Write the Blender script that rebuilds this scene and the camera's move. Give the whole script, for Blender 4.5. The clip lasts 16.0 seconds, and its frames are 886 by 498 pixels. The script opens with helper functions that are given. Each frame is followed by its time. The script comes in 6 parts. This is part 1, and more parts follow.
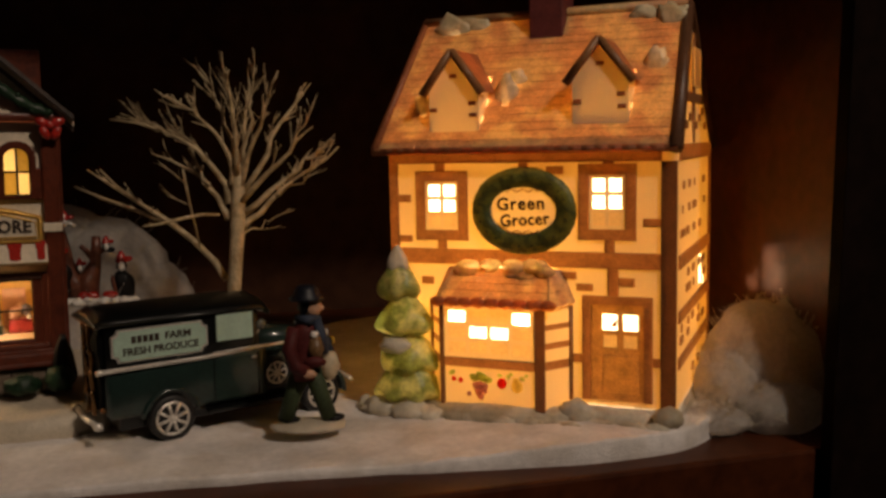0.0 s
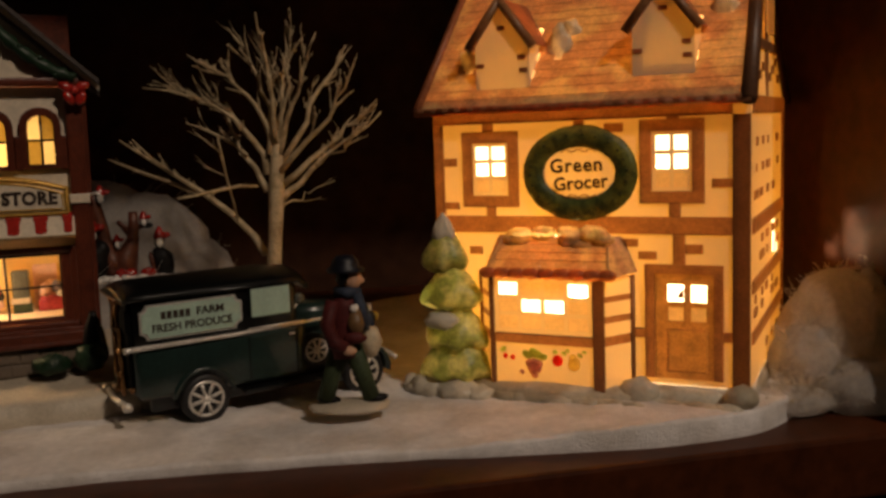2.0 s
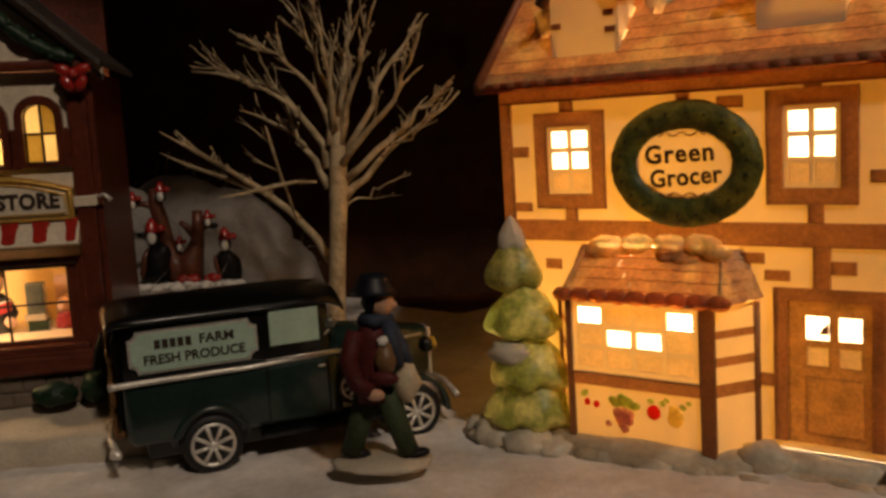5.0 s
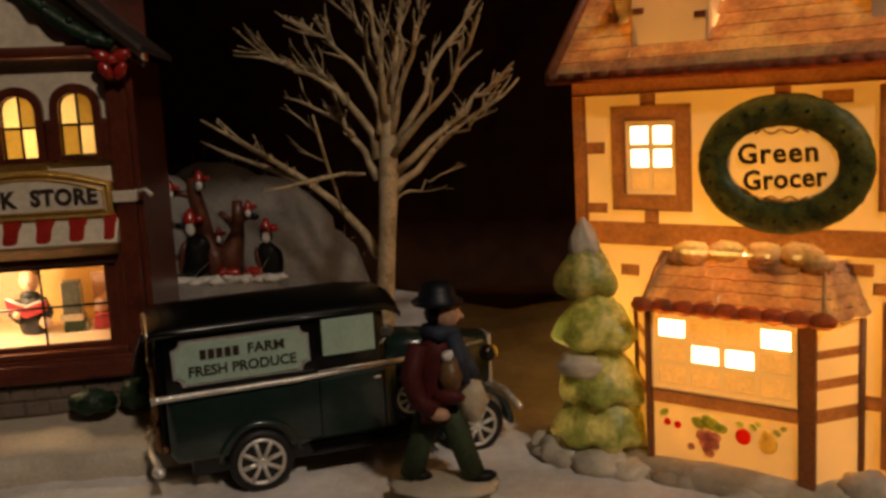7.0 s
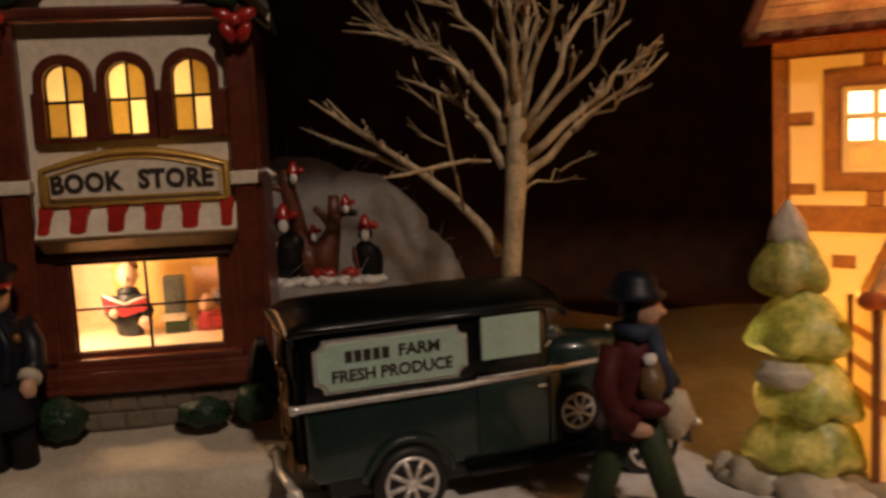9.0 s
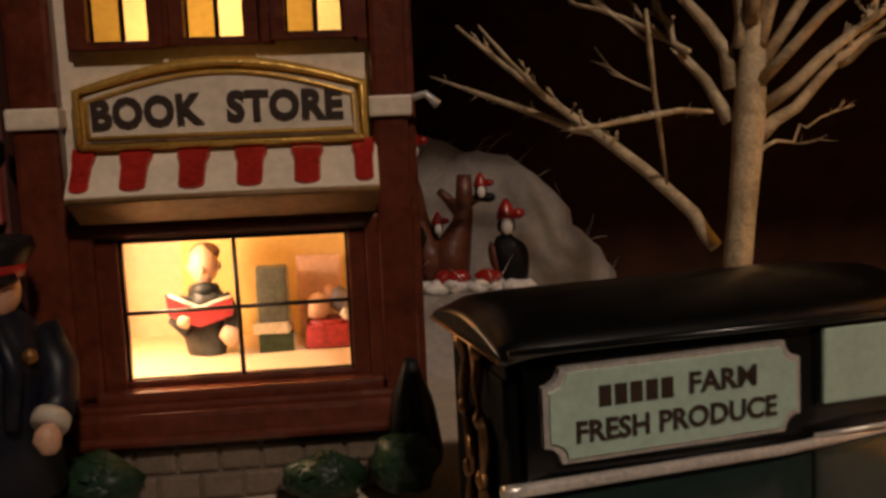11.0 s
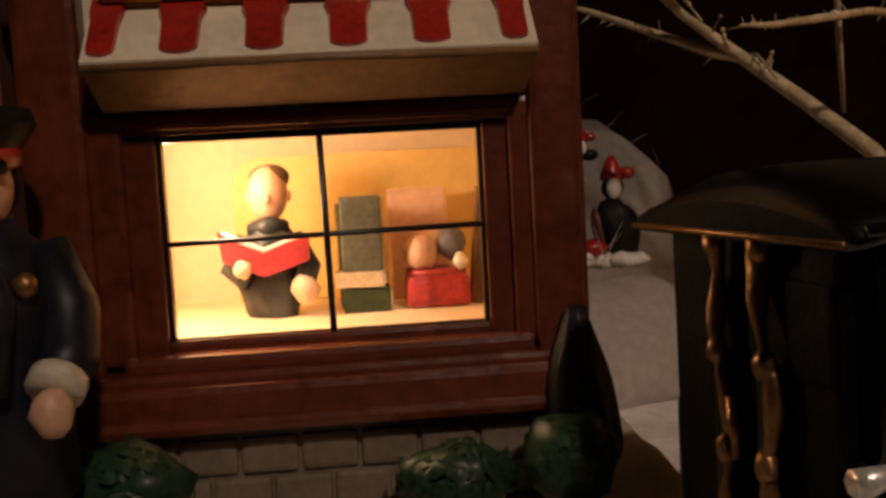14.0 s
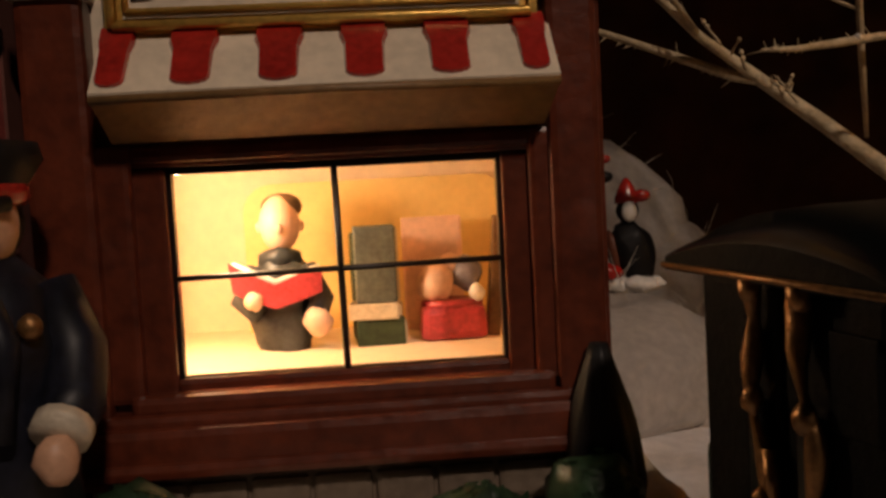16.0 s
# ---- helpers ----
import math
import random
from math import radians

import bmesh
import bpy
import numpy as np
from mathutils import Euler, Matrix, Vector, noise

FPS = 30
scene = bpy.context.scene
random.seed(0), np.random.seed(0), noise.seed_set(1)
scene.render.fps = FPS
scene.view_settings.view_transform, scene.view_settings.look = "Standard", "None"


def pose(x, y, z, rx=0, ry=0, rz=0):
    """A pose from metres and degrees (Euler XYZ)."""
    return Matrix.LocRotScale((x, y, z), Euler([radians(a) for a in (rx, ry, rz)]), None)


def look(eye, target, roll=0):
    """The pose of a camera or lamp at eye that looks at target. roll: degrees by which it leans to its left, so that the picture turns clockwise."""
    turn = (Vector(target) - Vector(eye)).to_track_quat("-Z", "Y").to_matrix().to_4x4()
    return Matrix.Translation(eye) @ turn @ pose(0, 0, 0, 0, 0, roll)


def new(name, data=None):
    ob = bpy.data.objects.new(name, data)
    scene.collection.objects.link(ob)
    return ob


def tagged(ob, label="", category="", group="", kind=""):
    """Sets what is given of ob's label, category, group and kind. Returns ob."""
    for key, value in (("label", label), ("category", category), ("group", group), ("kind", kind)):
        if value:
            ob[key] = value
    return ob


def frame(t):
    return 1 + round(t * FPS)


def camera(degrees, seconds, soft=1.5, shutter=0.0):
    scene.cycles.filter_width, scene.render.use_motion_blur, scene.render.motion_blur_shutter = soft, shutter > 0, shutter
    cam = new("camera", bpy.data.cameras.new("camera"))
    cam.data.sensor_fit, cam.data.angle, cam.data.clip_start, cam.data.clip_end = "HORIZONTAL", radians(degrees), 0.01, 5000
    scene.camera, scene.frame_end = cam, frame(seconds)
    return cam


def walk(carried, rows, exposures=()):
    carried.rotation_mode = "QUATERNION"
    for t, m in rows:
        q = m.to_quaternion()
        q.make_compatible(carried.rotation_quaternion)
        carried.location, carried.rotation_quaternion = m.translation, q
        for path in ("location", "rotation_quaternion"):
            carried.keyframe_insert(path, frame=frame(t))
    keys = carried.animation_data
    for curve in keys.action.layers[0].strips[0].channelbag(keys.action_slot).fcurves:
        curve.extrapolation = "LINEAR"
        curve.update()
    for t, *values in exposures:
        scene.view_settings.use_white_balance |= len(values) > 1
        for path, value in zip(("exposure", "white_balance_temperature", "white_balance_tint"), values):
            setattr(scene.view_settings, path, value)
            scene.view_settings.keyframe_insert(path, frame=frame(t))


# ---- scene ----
cam = camera(51.0, 16.0, soft=3.0, shutter=0.5)
PATH = [
    (0, (0.064, -0.004, 0.149), (0.117, 1.981, -0.094), -0.1),
    (0.5, (0.065, 0.007, 0.147), (0.113, 1.989, -0.115), -0.1),
    (1, (0.069, 0.016, 0.144), (0.084, 1.998, -0.124), -0.4),
    (1.5, (0.066, 0.024, 0.142), (0.063, 2.004, -0.138), -0.8),
    (2, (0.067, 0.03, 0.137), (0.004, 2.009, -0.14), -1.2),
    (2.5, (0.076, 0.035, 0.133), (-0.015, 2.013, -0.146), -1.5),
    (3, (0.09, 0.057, 0.138), (-0.075, 2.028, -0.158), -1.6),
    (3.5, (0.098, 0.079, 0.136), (-0.155, 2.043, -0.146), -1.6),
    (6, (0.106, 0.153, 0.133), (-0.374, 2.066, -0.199), -2.9),
    (6.5, (0.091, 0.157, 0.139), (-0.391, 2.066, -0.212), -2.5),
    (7, (0.085, 0.157, 0.139), (-0.401, 2.067, -0.203), -2.4),
    (7.5, (0.074, 0.157, 0.14), (-0.406, 2.067, -0.209), -2.5),
    (8, (0.067, 0.158, 0.141), (-0.418, 2.067, -0.205), -2.4),
    (8.5, (0.051, 0.167, 0.136), (-0.445, 2.074, -0.202), -2.4),
    (9, (0.027, 0.189, 0.123), (-0.509, 2.092, -0.177), -2.3),
    (9.5, (0.003, 0.214, 0.113), (-0.588, 2.105, -0.158), -3.2),
    (9.7, (-0.008, 0.222, 0.105), (-0.608, 2.116, -0.123), -3.0),
    (11.8, (-0.069, 0.321, 0.085), (-0.734, 2.192, -0.156), -2.6),
    (12, (-0.076, 0.326, 0.077), (-0.748, 2.199, -0.128), -2.6),
    (12.5, (-0.088, 0.335, 0.068), (-0.773, 2.204, -0.127), -3.2),
    (13, (-0.09, 0.336, 0.068), (-0.767, 2.209, -0.113), -3.2),
    (13.5, (-0.093, 0.336, 0.07), (-0.761, 2.212, -0.112), -3.1),
    (14, (-0.093, 0.337, 0.068), (-0.767, 2.212, -0.101), -3.1),
    (14.5, (-0.094, 0.341, 0.068), (-0.782, 2.213, -0.084), -3.6),
    (15, (-0.095, 0.34, 0.072), (-0.786, 2.213, -0.049), -2.9),
    (15.5, (-0.096, 0.341, 0.072), (-0.789, 2.212, -0.065), -3.1),
    (16, (-0.096, 0.341, 0.071), (-0.784, 2.214, -0.069), -3.0),
]
walk(cam, [(t, look(eye, target, roll)) for t, eye, target, roll in PATH],
     [(0, 0.12, 6500, 10), (2, 0.0, 6500, 10), (3.5, -0.15, 6500, 8), (7, -0.12, 6500, 8), (8.5, 0.0, 6500, 12), (9.5, 0.30, 6500, 18), (12, 0.25, 6500, 16), (16, 0.2, 6500, 16)])


# ---- world and lamps ----
world = bpy.data.worlds.new("night_room")
scene.world = world
world.use_nodes = True
world.node_tree.nodes["Background"].inputs[0].default_value = (1.0, 0.75, 0.55, 1)
world.node_tree.nodes["Background"].inputs[1].default_value = 0.004


def lamp(name, kind, place, power, colour, size, target=None):
    data = bpy.data.lights.new(name, kind)
    data.energy, data.color = power, colour
    if kind == "POINT":
        data.shadow_soft_size = size
    else:
        data.shape, data.size = "DISK", size
    ob = new(name, data)
    ob.matrix_world = look(place, target) if target else Matrix.Translation(place)
    return ob


ROOM_LAMP = (0.75, -0.55, 1.25)
lamp("room_lamp_light", "AREA", ROOM_LAMP, 9.2, (1.0, 0.79, 0.61), 0.10, (-0.05, 0.46, 0.0))

# frames of the main things: origin on the ground and turn about z
HOUSE = pose(0.0660, 0.4942, -0.0006, 0, 0, -24) @ pose(0, 0, 0, 0, -1.2, 0)
SHOP = pose(-0.1590, 0.4671, 0, 0, 0, 24)
VAN = pose(-0.0775, 0.4318, 0.0012, 0, 0, 34) @ pose(0, 0, 0, 0, -0.5, 0)
CABINET = pose(0.267, 0.48, 0, 0, 0, 15.8)

lamp("house_bulb", "POINT", HOUSE @ Vector((0.043, 0.058, 0.073)), 1.30, (1.0, 0.76, 0.48), 0.010)
lamp("shop_window_bulb", "POINT", SHOP @ Vector((-0.0290, 0.011, 0.0725)), 0.064, (1.0, 0.72, 0.43), 0.004)
lamp("shop_upper_bulb", "POINT", SHOP @ Vector((0.0, 0.035, 0.125)), 0.120, (1.0, 0.66, 0.30), 0.006)


# ---- materials ----
def material(name, colour, rough=0.6, metal=0.0, vary=0.25, scale=120.0, bump=0.0, bump_scale=400.0, see=0.0, coat=0.0, island=0.0, second=None, mix_scale=60.0, tint=(1.0, 0.645, 0.19), skin=None, spec=0.5):
    """Procedural surface: colour with coarse and fine variation, bump, and see = share of light that passes through a thin wall."""
    m = bpy.data.materials.new(name)
    m.use_nodes = True
    nt = m.node_tree
    n, link = nt.nodes, nt.links.new
    b = n["Principled BSDF"]
    b.inputs["Roughness"].default_value, b.inputs["Metallic"].default_value = rough, metal
    b.inputs["Specular IOR Level"].default_value = spec
    b.inputs["Coat Weight"].default_value, b.inputs["Coat Roughness"].default_value = coat, 0.12
    tex = n.new("ShaderNodeTexCoord")
    fine, coarse = n.new("ShaderNodeTexNoise"), n.new("ShaderNodeTexNoise")
    fine.inputs["Scale"].default_value, fine.inputs["Detail"].default_value = scale * 6, 4
    coarse.inputs["Scale"].default_value, coarse.inputs["Detail"].default_value = scale, 3
    link(tex.outputs["Object"], fine.inputs["Vector"])
    link(tex.outputs["Object"], coarse.inputs["Vector"])
    add = n.new("ShaderNodeMath")
    add.operation = "ADD"
    link(fine.outputs["Fac"], add.inputs[0])
    link(coarse.outputs["Fac"], add.inputs[1])
    span = n.new("ShaderNodeMapRange")
    span.inputs["From Min"].default_value, span.inputs["From Max"].default_value = 0.7, 1.3
    span.inputs["To Min"].default_value, span.inputs["To Max"].default_value = 1 - vary, 1 + vary
    link(add.outputs[0], span.inputs["Value"])
    base = n.new("ShaderNodeRGB")
    base.outputs[0].default_value = (*colour, 1)
    source = base.outputs[0]
    if second:
        blot = n.new("ShaderNodeTexNoise")
        blot.inputs["Scale"].default_value, blot.inputs["Detail"].default_value = mix_scale, 2
        link(tex.outputs["Object"], blot.inputs["Vector"])
        ramp = n.new("ShaderNodeValToRGB")
        ramp.color_ramp.elements[0].position, ramp.color_ramp.elements[1].position = 0.46, 0.58
        ramp.color_ramp.elements[0].color, ramp.color_ramp.elements[1].color = (*colour, 1), (*second, 1)
        link(blot.outputs["Fac"], ramp.inputs["Fac"])
        source = ramp.outputs["Color"]
    scalec = n.new("ShaderNodeVectorMath")
    scalec.operation = "SCALE"
    link(source, scalec.inputs[0])
    link(span.outputs[0], scalec.inputs["Scale"])
    col = scalec.outputs["Vector"]
    if island:
        geo = n.new("ShaderNodeNewGeometry")
        r2 = n.new("ShaderNodeMapRange")
        r2.inputs["To Min"].default_value, r2.inputs["To Max"].default_value = 1 - island, 1 + island
        link(geo.outputs["Random Per Island"], r2.inputs["Value"])
        s2 = n.new("ShaderNodeVectorMath")
        s2.operation = "SCALE"
        link(col, s2.inputs[0])
        link(r2.outputs[0], s2.inputs["Scale"])
        col = s2.outputs["Vector"]
    link(col, b.inputs["Base Color"])
    normal = None
    if bump:
        bn, bt = n.new("ShaderNodeBump"), n.new("ShaderNodeTexNoise")
        bt.inputs["Scale"].default_value, bt.inputs["Detail"].default_value = bump_scale, 5
        bn.inputs["Strength"].default_value, bn.inputs["Distance"].default_value = bump, 0.001
        link(tex.outputs["Object"], bt.inputs["Vector"])
        link(bt.outputs["Fac"], bn.inputs["Height"])
        link(bn.outputs["Normal"], b.inputs["Normal"])
        normal = bn.outputs["Normal"]
    if see:
        tr, mx = n.new("ShaderNodeBsdfTranslucent"), n.new("ShaderNodeMixShader")
        tinted = n.new("ShaderNodeVectorMath")
        tinted.operation = "MULTIPLY"
        tinted.inputs[1].default_value = tint
        link(col, tinted.inputs[0])
        link(tinted.outputs["Vector"], tr.inputs["Color"])
        if skin:
            b.inputs["Base Color"].default_value = (*skin, 1)
            nt.links.remove(b.inputs["Base Color"].links[0])
        mx.inputs["Fac"].default_value = see
        out = n["Material Output"]
        link(b.outputs[0], mx.inputs[1])
        link(tr.outputs[0], mx.inputs[2])
        link(mx.outputs[0], out.inputs["Surface"])
    return m


# translucent glazed ceramic of the grocer's house
CREAM = material("cream_ceramic", (0.80, 0.66, 0.40), 0.35, vary=0.18, scale=60, see=0.105, bump=0.2, bump_scale=260, skin=(0.78, 0.66, 0.42), tint=(1.0, 0.62, 0.16))
BARE = material("bare_white_ceramic", (0.86, 0.83, 0.76), 0.6, vary=0.08, scale=60, see=0.06)
PANE = material("amber_pane", (0.82, 0.64, 0.34), 0.3, vary=0.14, scale=120, see=0.10)
TIMBER = material("brown_painted_timber", (0.30, 0.135, 0.050), 0.45, vary=0.30, scale=110, see=0.10, bump=0.2, bump_scale=500)
POST = material("dark_painted_post", (0.13, 0.055, 0.024), 0.45, vary=0.3, scale=110, see=0.08)
DOOR_WOOD = material("door_paint", (0.42, 0.225, 0.070), 0.45, vary=0.32, scale=140, see=0.105, bump=0.25, bump_scale=500)
ROOF = material("terracotta_roof", (0.56, 0.275, 0.115), 0.5, vary=0.30, scale=90, see=0.080, bump=0.35, bump_scale=350, island=0.08, second=(0.62, 0.39, 0.16), mix_scale=45)
ROOF_EDGE = material("roof_edge", (0.40, 0.125, 0.045), 0.5, vary=0.3, scale=90, see=0.10, bump=0.3)
ROOF_SNOW = material("roof_snow_glaze", (0.74, 0.62, 0.40), 0.4, vary=0.2, scale=90, see=0.11, bump=0.3, second=(0.60, 0.50, 0.30), mix_scale=110)
SCALLOP = material("scalloped_roof_edge", (0.56, 0.27, 0.12), 0.5, vary=0.25, scale=90, see=0.65, bump=0.3)
SNOW_LUMP = material("snow_lump_glaze", (0.84, 0.74, 0.50), 0.45, vary=0.25, scale=90, see=0.70, bump=0.3, tint=(1, 0.80, 0.45), second=(0.66, 0.62, 0.36), mix_scale=120)
CHIMNEY = material("chimney_brick_paint", (0.16, 0.035, 0.030), 0.6, vary=0.3, scale=140, see=0.12)
LEAF = material("green_glaze", (0.36, 0.40, 0.085), 0.4, vary=0.4, scale=90, see=0.17, second=(0.58, 0.54, 0.17), mix_scale=90, bump=0.2, tint=(1, 1, 1))
WREATH = material("wreath_glaze", (0.115, 0.165, 0.040), 0.45, vary=0.4, scale=150, see=0.32, second=(0.06, 0.10, 0.03), mix_scale=220, bump=0.4)
TREE_SNOW = material("snow_glaze", (0.78, 0.70, 0.56), 0.4, vary=0.14, scale=90, see=0.25, bump=0.2, tint=(1, 1, 1))
BASE_SNOW = material("base_snow_glaze", (0.70, 0.63, 0.50), 0.5, vary=0.16, scale=70, see=0.25, bump=0.4, second=(0.55, 0.46, 0.32), mix_scale=60, tint=(1, 1, 1))
SIGN_INK = material("brown_sign_paint", (0.075, 0.036, 0.014), 0.5, vary=0.3)
INK = material("dark_ink", (0.035, 0.02, 0.012), 0.5, vary=0.1)
GRAPE = material("grape_paint", (0.62, 0.40, 0.42), 0.4, see=0.85, vary=0.3, tint=(1, 0.8, 0.8))
APPLE = material("apple_paint", (0.80, 0.03, 0.02), 0.4, see=0.85, vary=0.1)
PEAR = material("pear_paint", (0.92, 0.82, 0.45), 0.4, see=0.9, vary=0.12, tint=(1, 0.95, 0.6))
FRUIT_LEAF = material("fruit_leaf_paint", (0.52, 0.62, 0.25), 0.4, see=0.85, vary=0.3, tint=(0.9, 1, 0.5))

# painted resin of the book shop
BROWN = material("dark_red_brown_paint", (0.098, 0.021, 0.009), 0.33, vary=0.4, scale=80, bump=0.3, bump_scale=220, coat=0.10)
SHOP_CREAM = material("shop_cream_paint", (0.70, 0.60, 0.46), 0.45, vary=0.14, scale=80, bump=0.2, bump_scale=250)
GOLD = material("gold_paint", (0.72, 0.44, 0.10), 0.32, metal=0.55, vary=0.22, scale=160, bump=0.3, bump_scale=500)
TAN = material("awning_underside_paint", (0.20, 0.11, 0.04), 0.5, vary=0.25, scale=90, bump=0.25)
RED = material("glossy_red_paint", (0.33, 0.018, 0.012), 0.25, vary=0.3, scale=140, coat=0.5, bump=0.2)
SHOP_ROOF = material("shop_roof_paint", (0.055, 0.040, 0.034), 0.5, vary=0.35, scale=90, bump=0.3)
MUNTIN = material("black_window_bar", (0.008, 0.005, 0.004), 0.35, vary=0.2)
PANE_BRIGHT = material("pale_pane", (0.92, 0.74, 0.40), 0.3, see=0.75, vary=0.08, tint=(1, 0.95, 0.85))
PANE_AMBER = material("ochre_pane", (0.50, 0.33, 0.07), 0.3, see=0.45, vary=0.12, tint=(1, 0.95, 0.85))
INSIDE = material("shop_inside_paint", (0.90, 0.71, 0.48), 0.55, vary=0.08, scale=60)
INSIDE_ARCH = material("inside_arch_paint", (0.84, 0.60, 0.22), 0.5, vary=0.06)
STONE = material("grey_stone_paint", (0.15, 0.112, 0.080), 0.6, vary=0.22, scale=120, bump=0.4)
GARLAND = material("dark_green_garland", (0.012, 0.030, 0.014), 0.45, vary=0.4, scale=160, coat=0.05, spec=0.25)
BRICK = material("red_brick_paint", (0.23, 0.060, 0.038), 0.55, vary=0.28, scale=130, bump=0.4)
MORTAR = material("brick_joint_paint", (0.11, 0.035, 0.024), 0.7, vary=0.2)
LILAC = material("dusty_lilac_paint", (0.20, 0.18, 0.22), 0.5, vary=0.2)
PINK = material("dusty_pink_panel", (0.36, 0.075, 0.062), 0.5, vary=0.2)
DARK = material("near_black_paint", (0.007, 0.006, 0.006), 0.5, vary=0.3, scale=160, coat=0.05, spec=0.2)

# van
VAN_GREEN = material("dark_green_enamel", (0.013, 0.028, 0.024), 0.28, vary=0.3, scale=70, coat=0.55, bump=0.06, bump_scale=160)
VAN_BLACK = material("black_enamel", (0.003, 0.0036, 0.0036), 0.30, vary=0.3, scale=70, coat=0.25)
SILVER = material("worn_silver", (0.78, 0.74, 0.68), 0.30, metal=0.55, vary=0.25, scale=200, bump=0.25, bump_scale=600)
SIGN_GREEN = material("pale_green_sign", (0.42, 0.57, 0.47), 0.4, vary=0.12, scale=120)
TYRE = material("tyre_rubber", (0.010, 0.009, 0.009), 0.55, vary=0.2)
BRASS = material("tarnished_brass", (0.20, 0.10, 0.035), 0.38, metal=0.7, vary=0.45, scale=140, bump=0.4)
LENS = material("amber_lens", (0.66, 0.40, 0.05), 0.2, vary=0.1)
MATTE = material("matte_black_paint", (0.0022, 0.0020, 0.0020), 0.7, spec=0.06, vary=0.3, scale=90, bump=0.4)
GLASS_DULL = material("dull_mirror", (0.16, 0.17, 0.15), 0.15, metal=0.6, vary=0.2)

# figures, tree, snow, cabinet
SKIN = material("painted_skin", (0.56, 0.32, 0.20), 0.45, vary=0.15, scale=150)
NAVY = material("navy_paint", (0.006, 0.007, 0.013), 0.45, spec=0.3, vary=0.6, scale=130)
MAROON = material("maroon_paint", (0.075, 0.014, 0.013), 0.6, spec=0.2, vary=0.4, scale=120)
OLIVE = material("dark_olive_paint", (0.040, 0.055, 0.026), 0.6, spec=0.2, vary=0.35, scale=120)
SCARF = material("grey_blue_scarf", (0.035, 0.045, 0.070), 0.6, spec=0.2, vary=0.35, scale=150)
LEATHER = material("brown_bag_paint", (0.15, 0.080, 0.032), 0.45, vary=0.35, scale=150)
SACK = material("beige_sack_paint", (0.56, 0.46, 0.31), 0.5, vary=0.2, scale=160, bump=0.4)
FIG_SNOW = material("painted_snow", (0.50, 0.43, 0.33), 0.5, vary=0.15, scale=120, bump=0.4)
WHITE = material("white_dab", (0.74, 0.70, 0.64), 0.45, vary=0.1)
STUMP = material("red_brown_stump", (0.105, 0.032, 0.016), 0.4, vary=0.4, scale=160, bump=0.4)
BARK = material("pale_dry_twig", (0.56, 0.44, 0.27), 0.7, vary=0.3, scale=150, bump=0.5, bump_scale=700, second=(0.40, 0.30, 0.17), mix_scale=120)
SNOW = material("snow_blanket_felt", (0.78, 0.74, 0.72), 0.95, vary=0.13, scale=45, bump=0.7, bump_scale=900, second=(0.66, 0.61, 0.57), mix_scale=30)
COTTON = material("cotton_wool", (0.80, 0.76, 0.72), 0.95, vary=0.14, scale=60, bump=0.8, bump_scale=500, see=0.72, spec=0.1, tint=(1, 1, 1))
FIBRE = material("cotton_fibre", (0.82, 0.76, 0.66), 0.6, see=0.4, tint=(1, 1, 1), vary=0.15)
WOOD = material("orange_stained_wood", (0.060, 0.015, 0.004), 0.45, spec=0.25, vary=0.35, scale=22, bump=0.12, bump_scale=90)
# near-black wood; on the front stile the colour stands in for missing light
WOOD_DARK_UNLIT = material("dark_and_unlit_wood", (0.008, 0.0040, 0.0027), 0.8, spec=0.04, vary=0.35, scale=18, bump=0.15, bump_scale=90)
BACK_BOARD = material("brown_back_board", (0.044, 0.0175, 0.0085), 0.7, spec=0.1, vary=0.45, scale=10, bump=0.15, bump_scale=90)
PLASTER = material("room_wall_paint", (0.16, 0.12, 0.09), 0.8, vary=0.1, scale=4)


# ---- mesh helpers ----
def finish(name, bm, mats, parent=None, label="", smooth=False):
    me = bpy.data.meshes.new(name)
    bm.to_mesh(me)
    bm.free()
    for m in mats if isinstance(mats, (list, tuple)) else [mats]:
        me.materials.append(m)
    if smooth:
        me.polygons.foreach_set("use_smooth", [True] * len(me.polygons))
    ob = new(name, me)
    if parent:
        ob.parent = parent
    if label:
        ob["label"] = label
    return ob


def part(name, bm, mats, parent, label="", smooth=False):
    return finish(name, bm, mats, parent, label, smooth)


def thing(name, m, label, category, group="", kind=""):
    ob = new(name)
    ob.empty_display_size = 0.01
    ob.matrix_world = m
    return tagged(ob, label, category, group, kind)


def box(x0, x1, y0, y1, z0, z1, bevel=0.0, open_back=False, bm=None, mat=0):
    """A box; open_back leaves out the face at y1, for thin shells that light passes through."""
    b = bm or bmesh.new()
    v = [b.verts.new((x, y, z)) for z in (z0, z1) for y in (y0, y1) for x in (x0, x1)]
    quads = [(0, 1, 5, 4), (0, 2, 3, 1), (4, 5, 7, 6), (0, 4, 6, 2), (1, 3, 7, 5)]
    if not open_back:
        quads.append((2, 6, 7, 3))
    fs = [b.faces.new([v[i] for i in q]) for q in quads]
    for f in fs:
        f.material_index = mat
    if bevel:
        es = {e for f in fs for e in f.edges if len(e.link_faces) == 2}
        r = bmesh.ops.bevel(b, geom=list(es), offset=bevel, segments=2, profile=0.6, affect="EDGES")
        for f in r["faces"]:
            f.material_index = mat
    return b


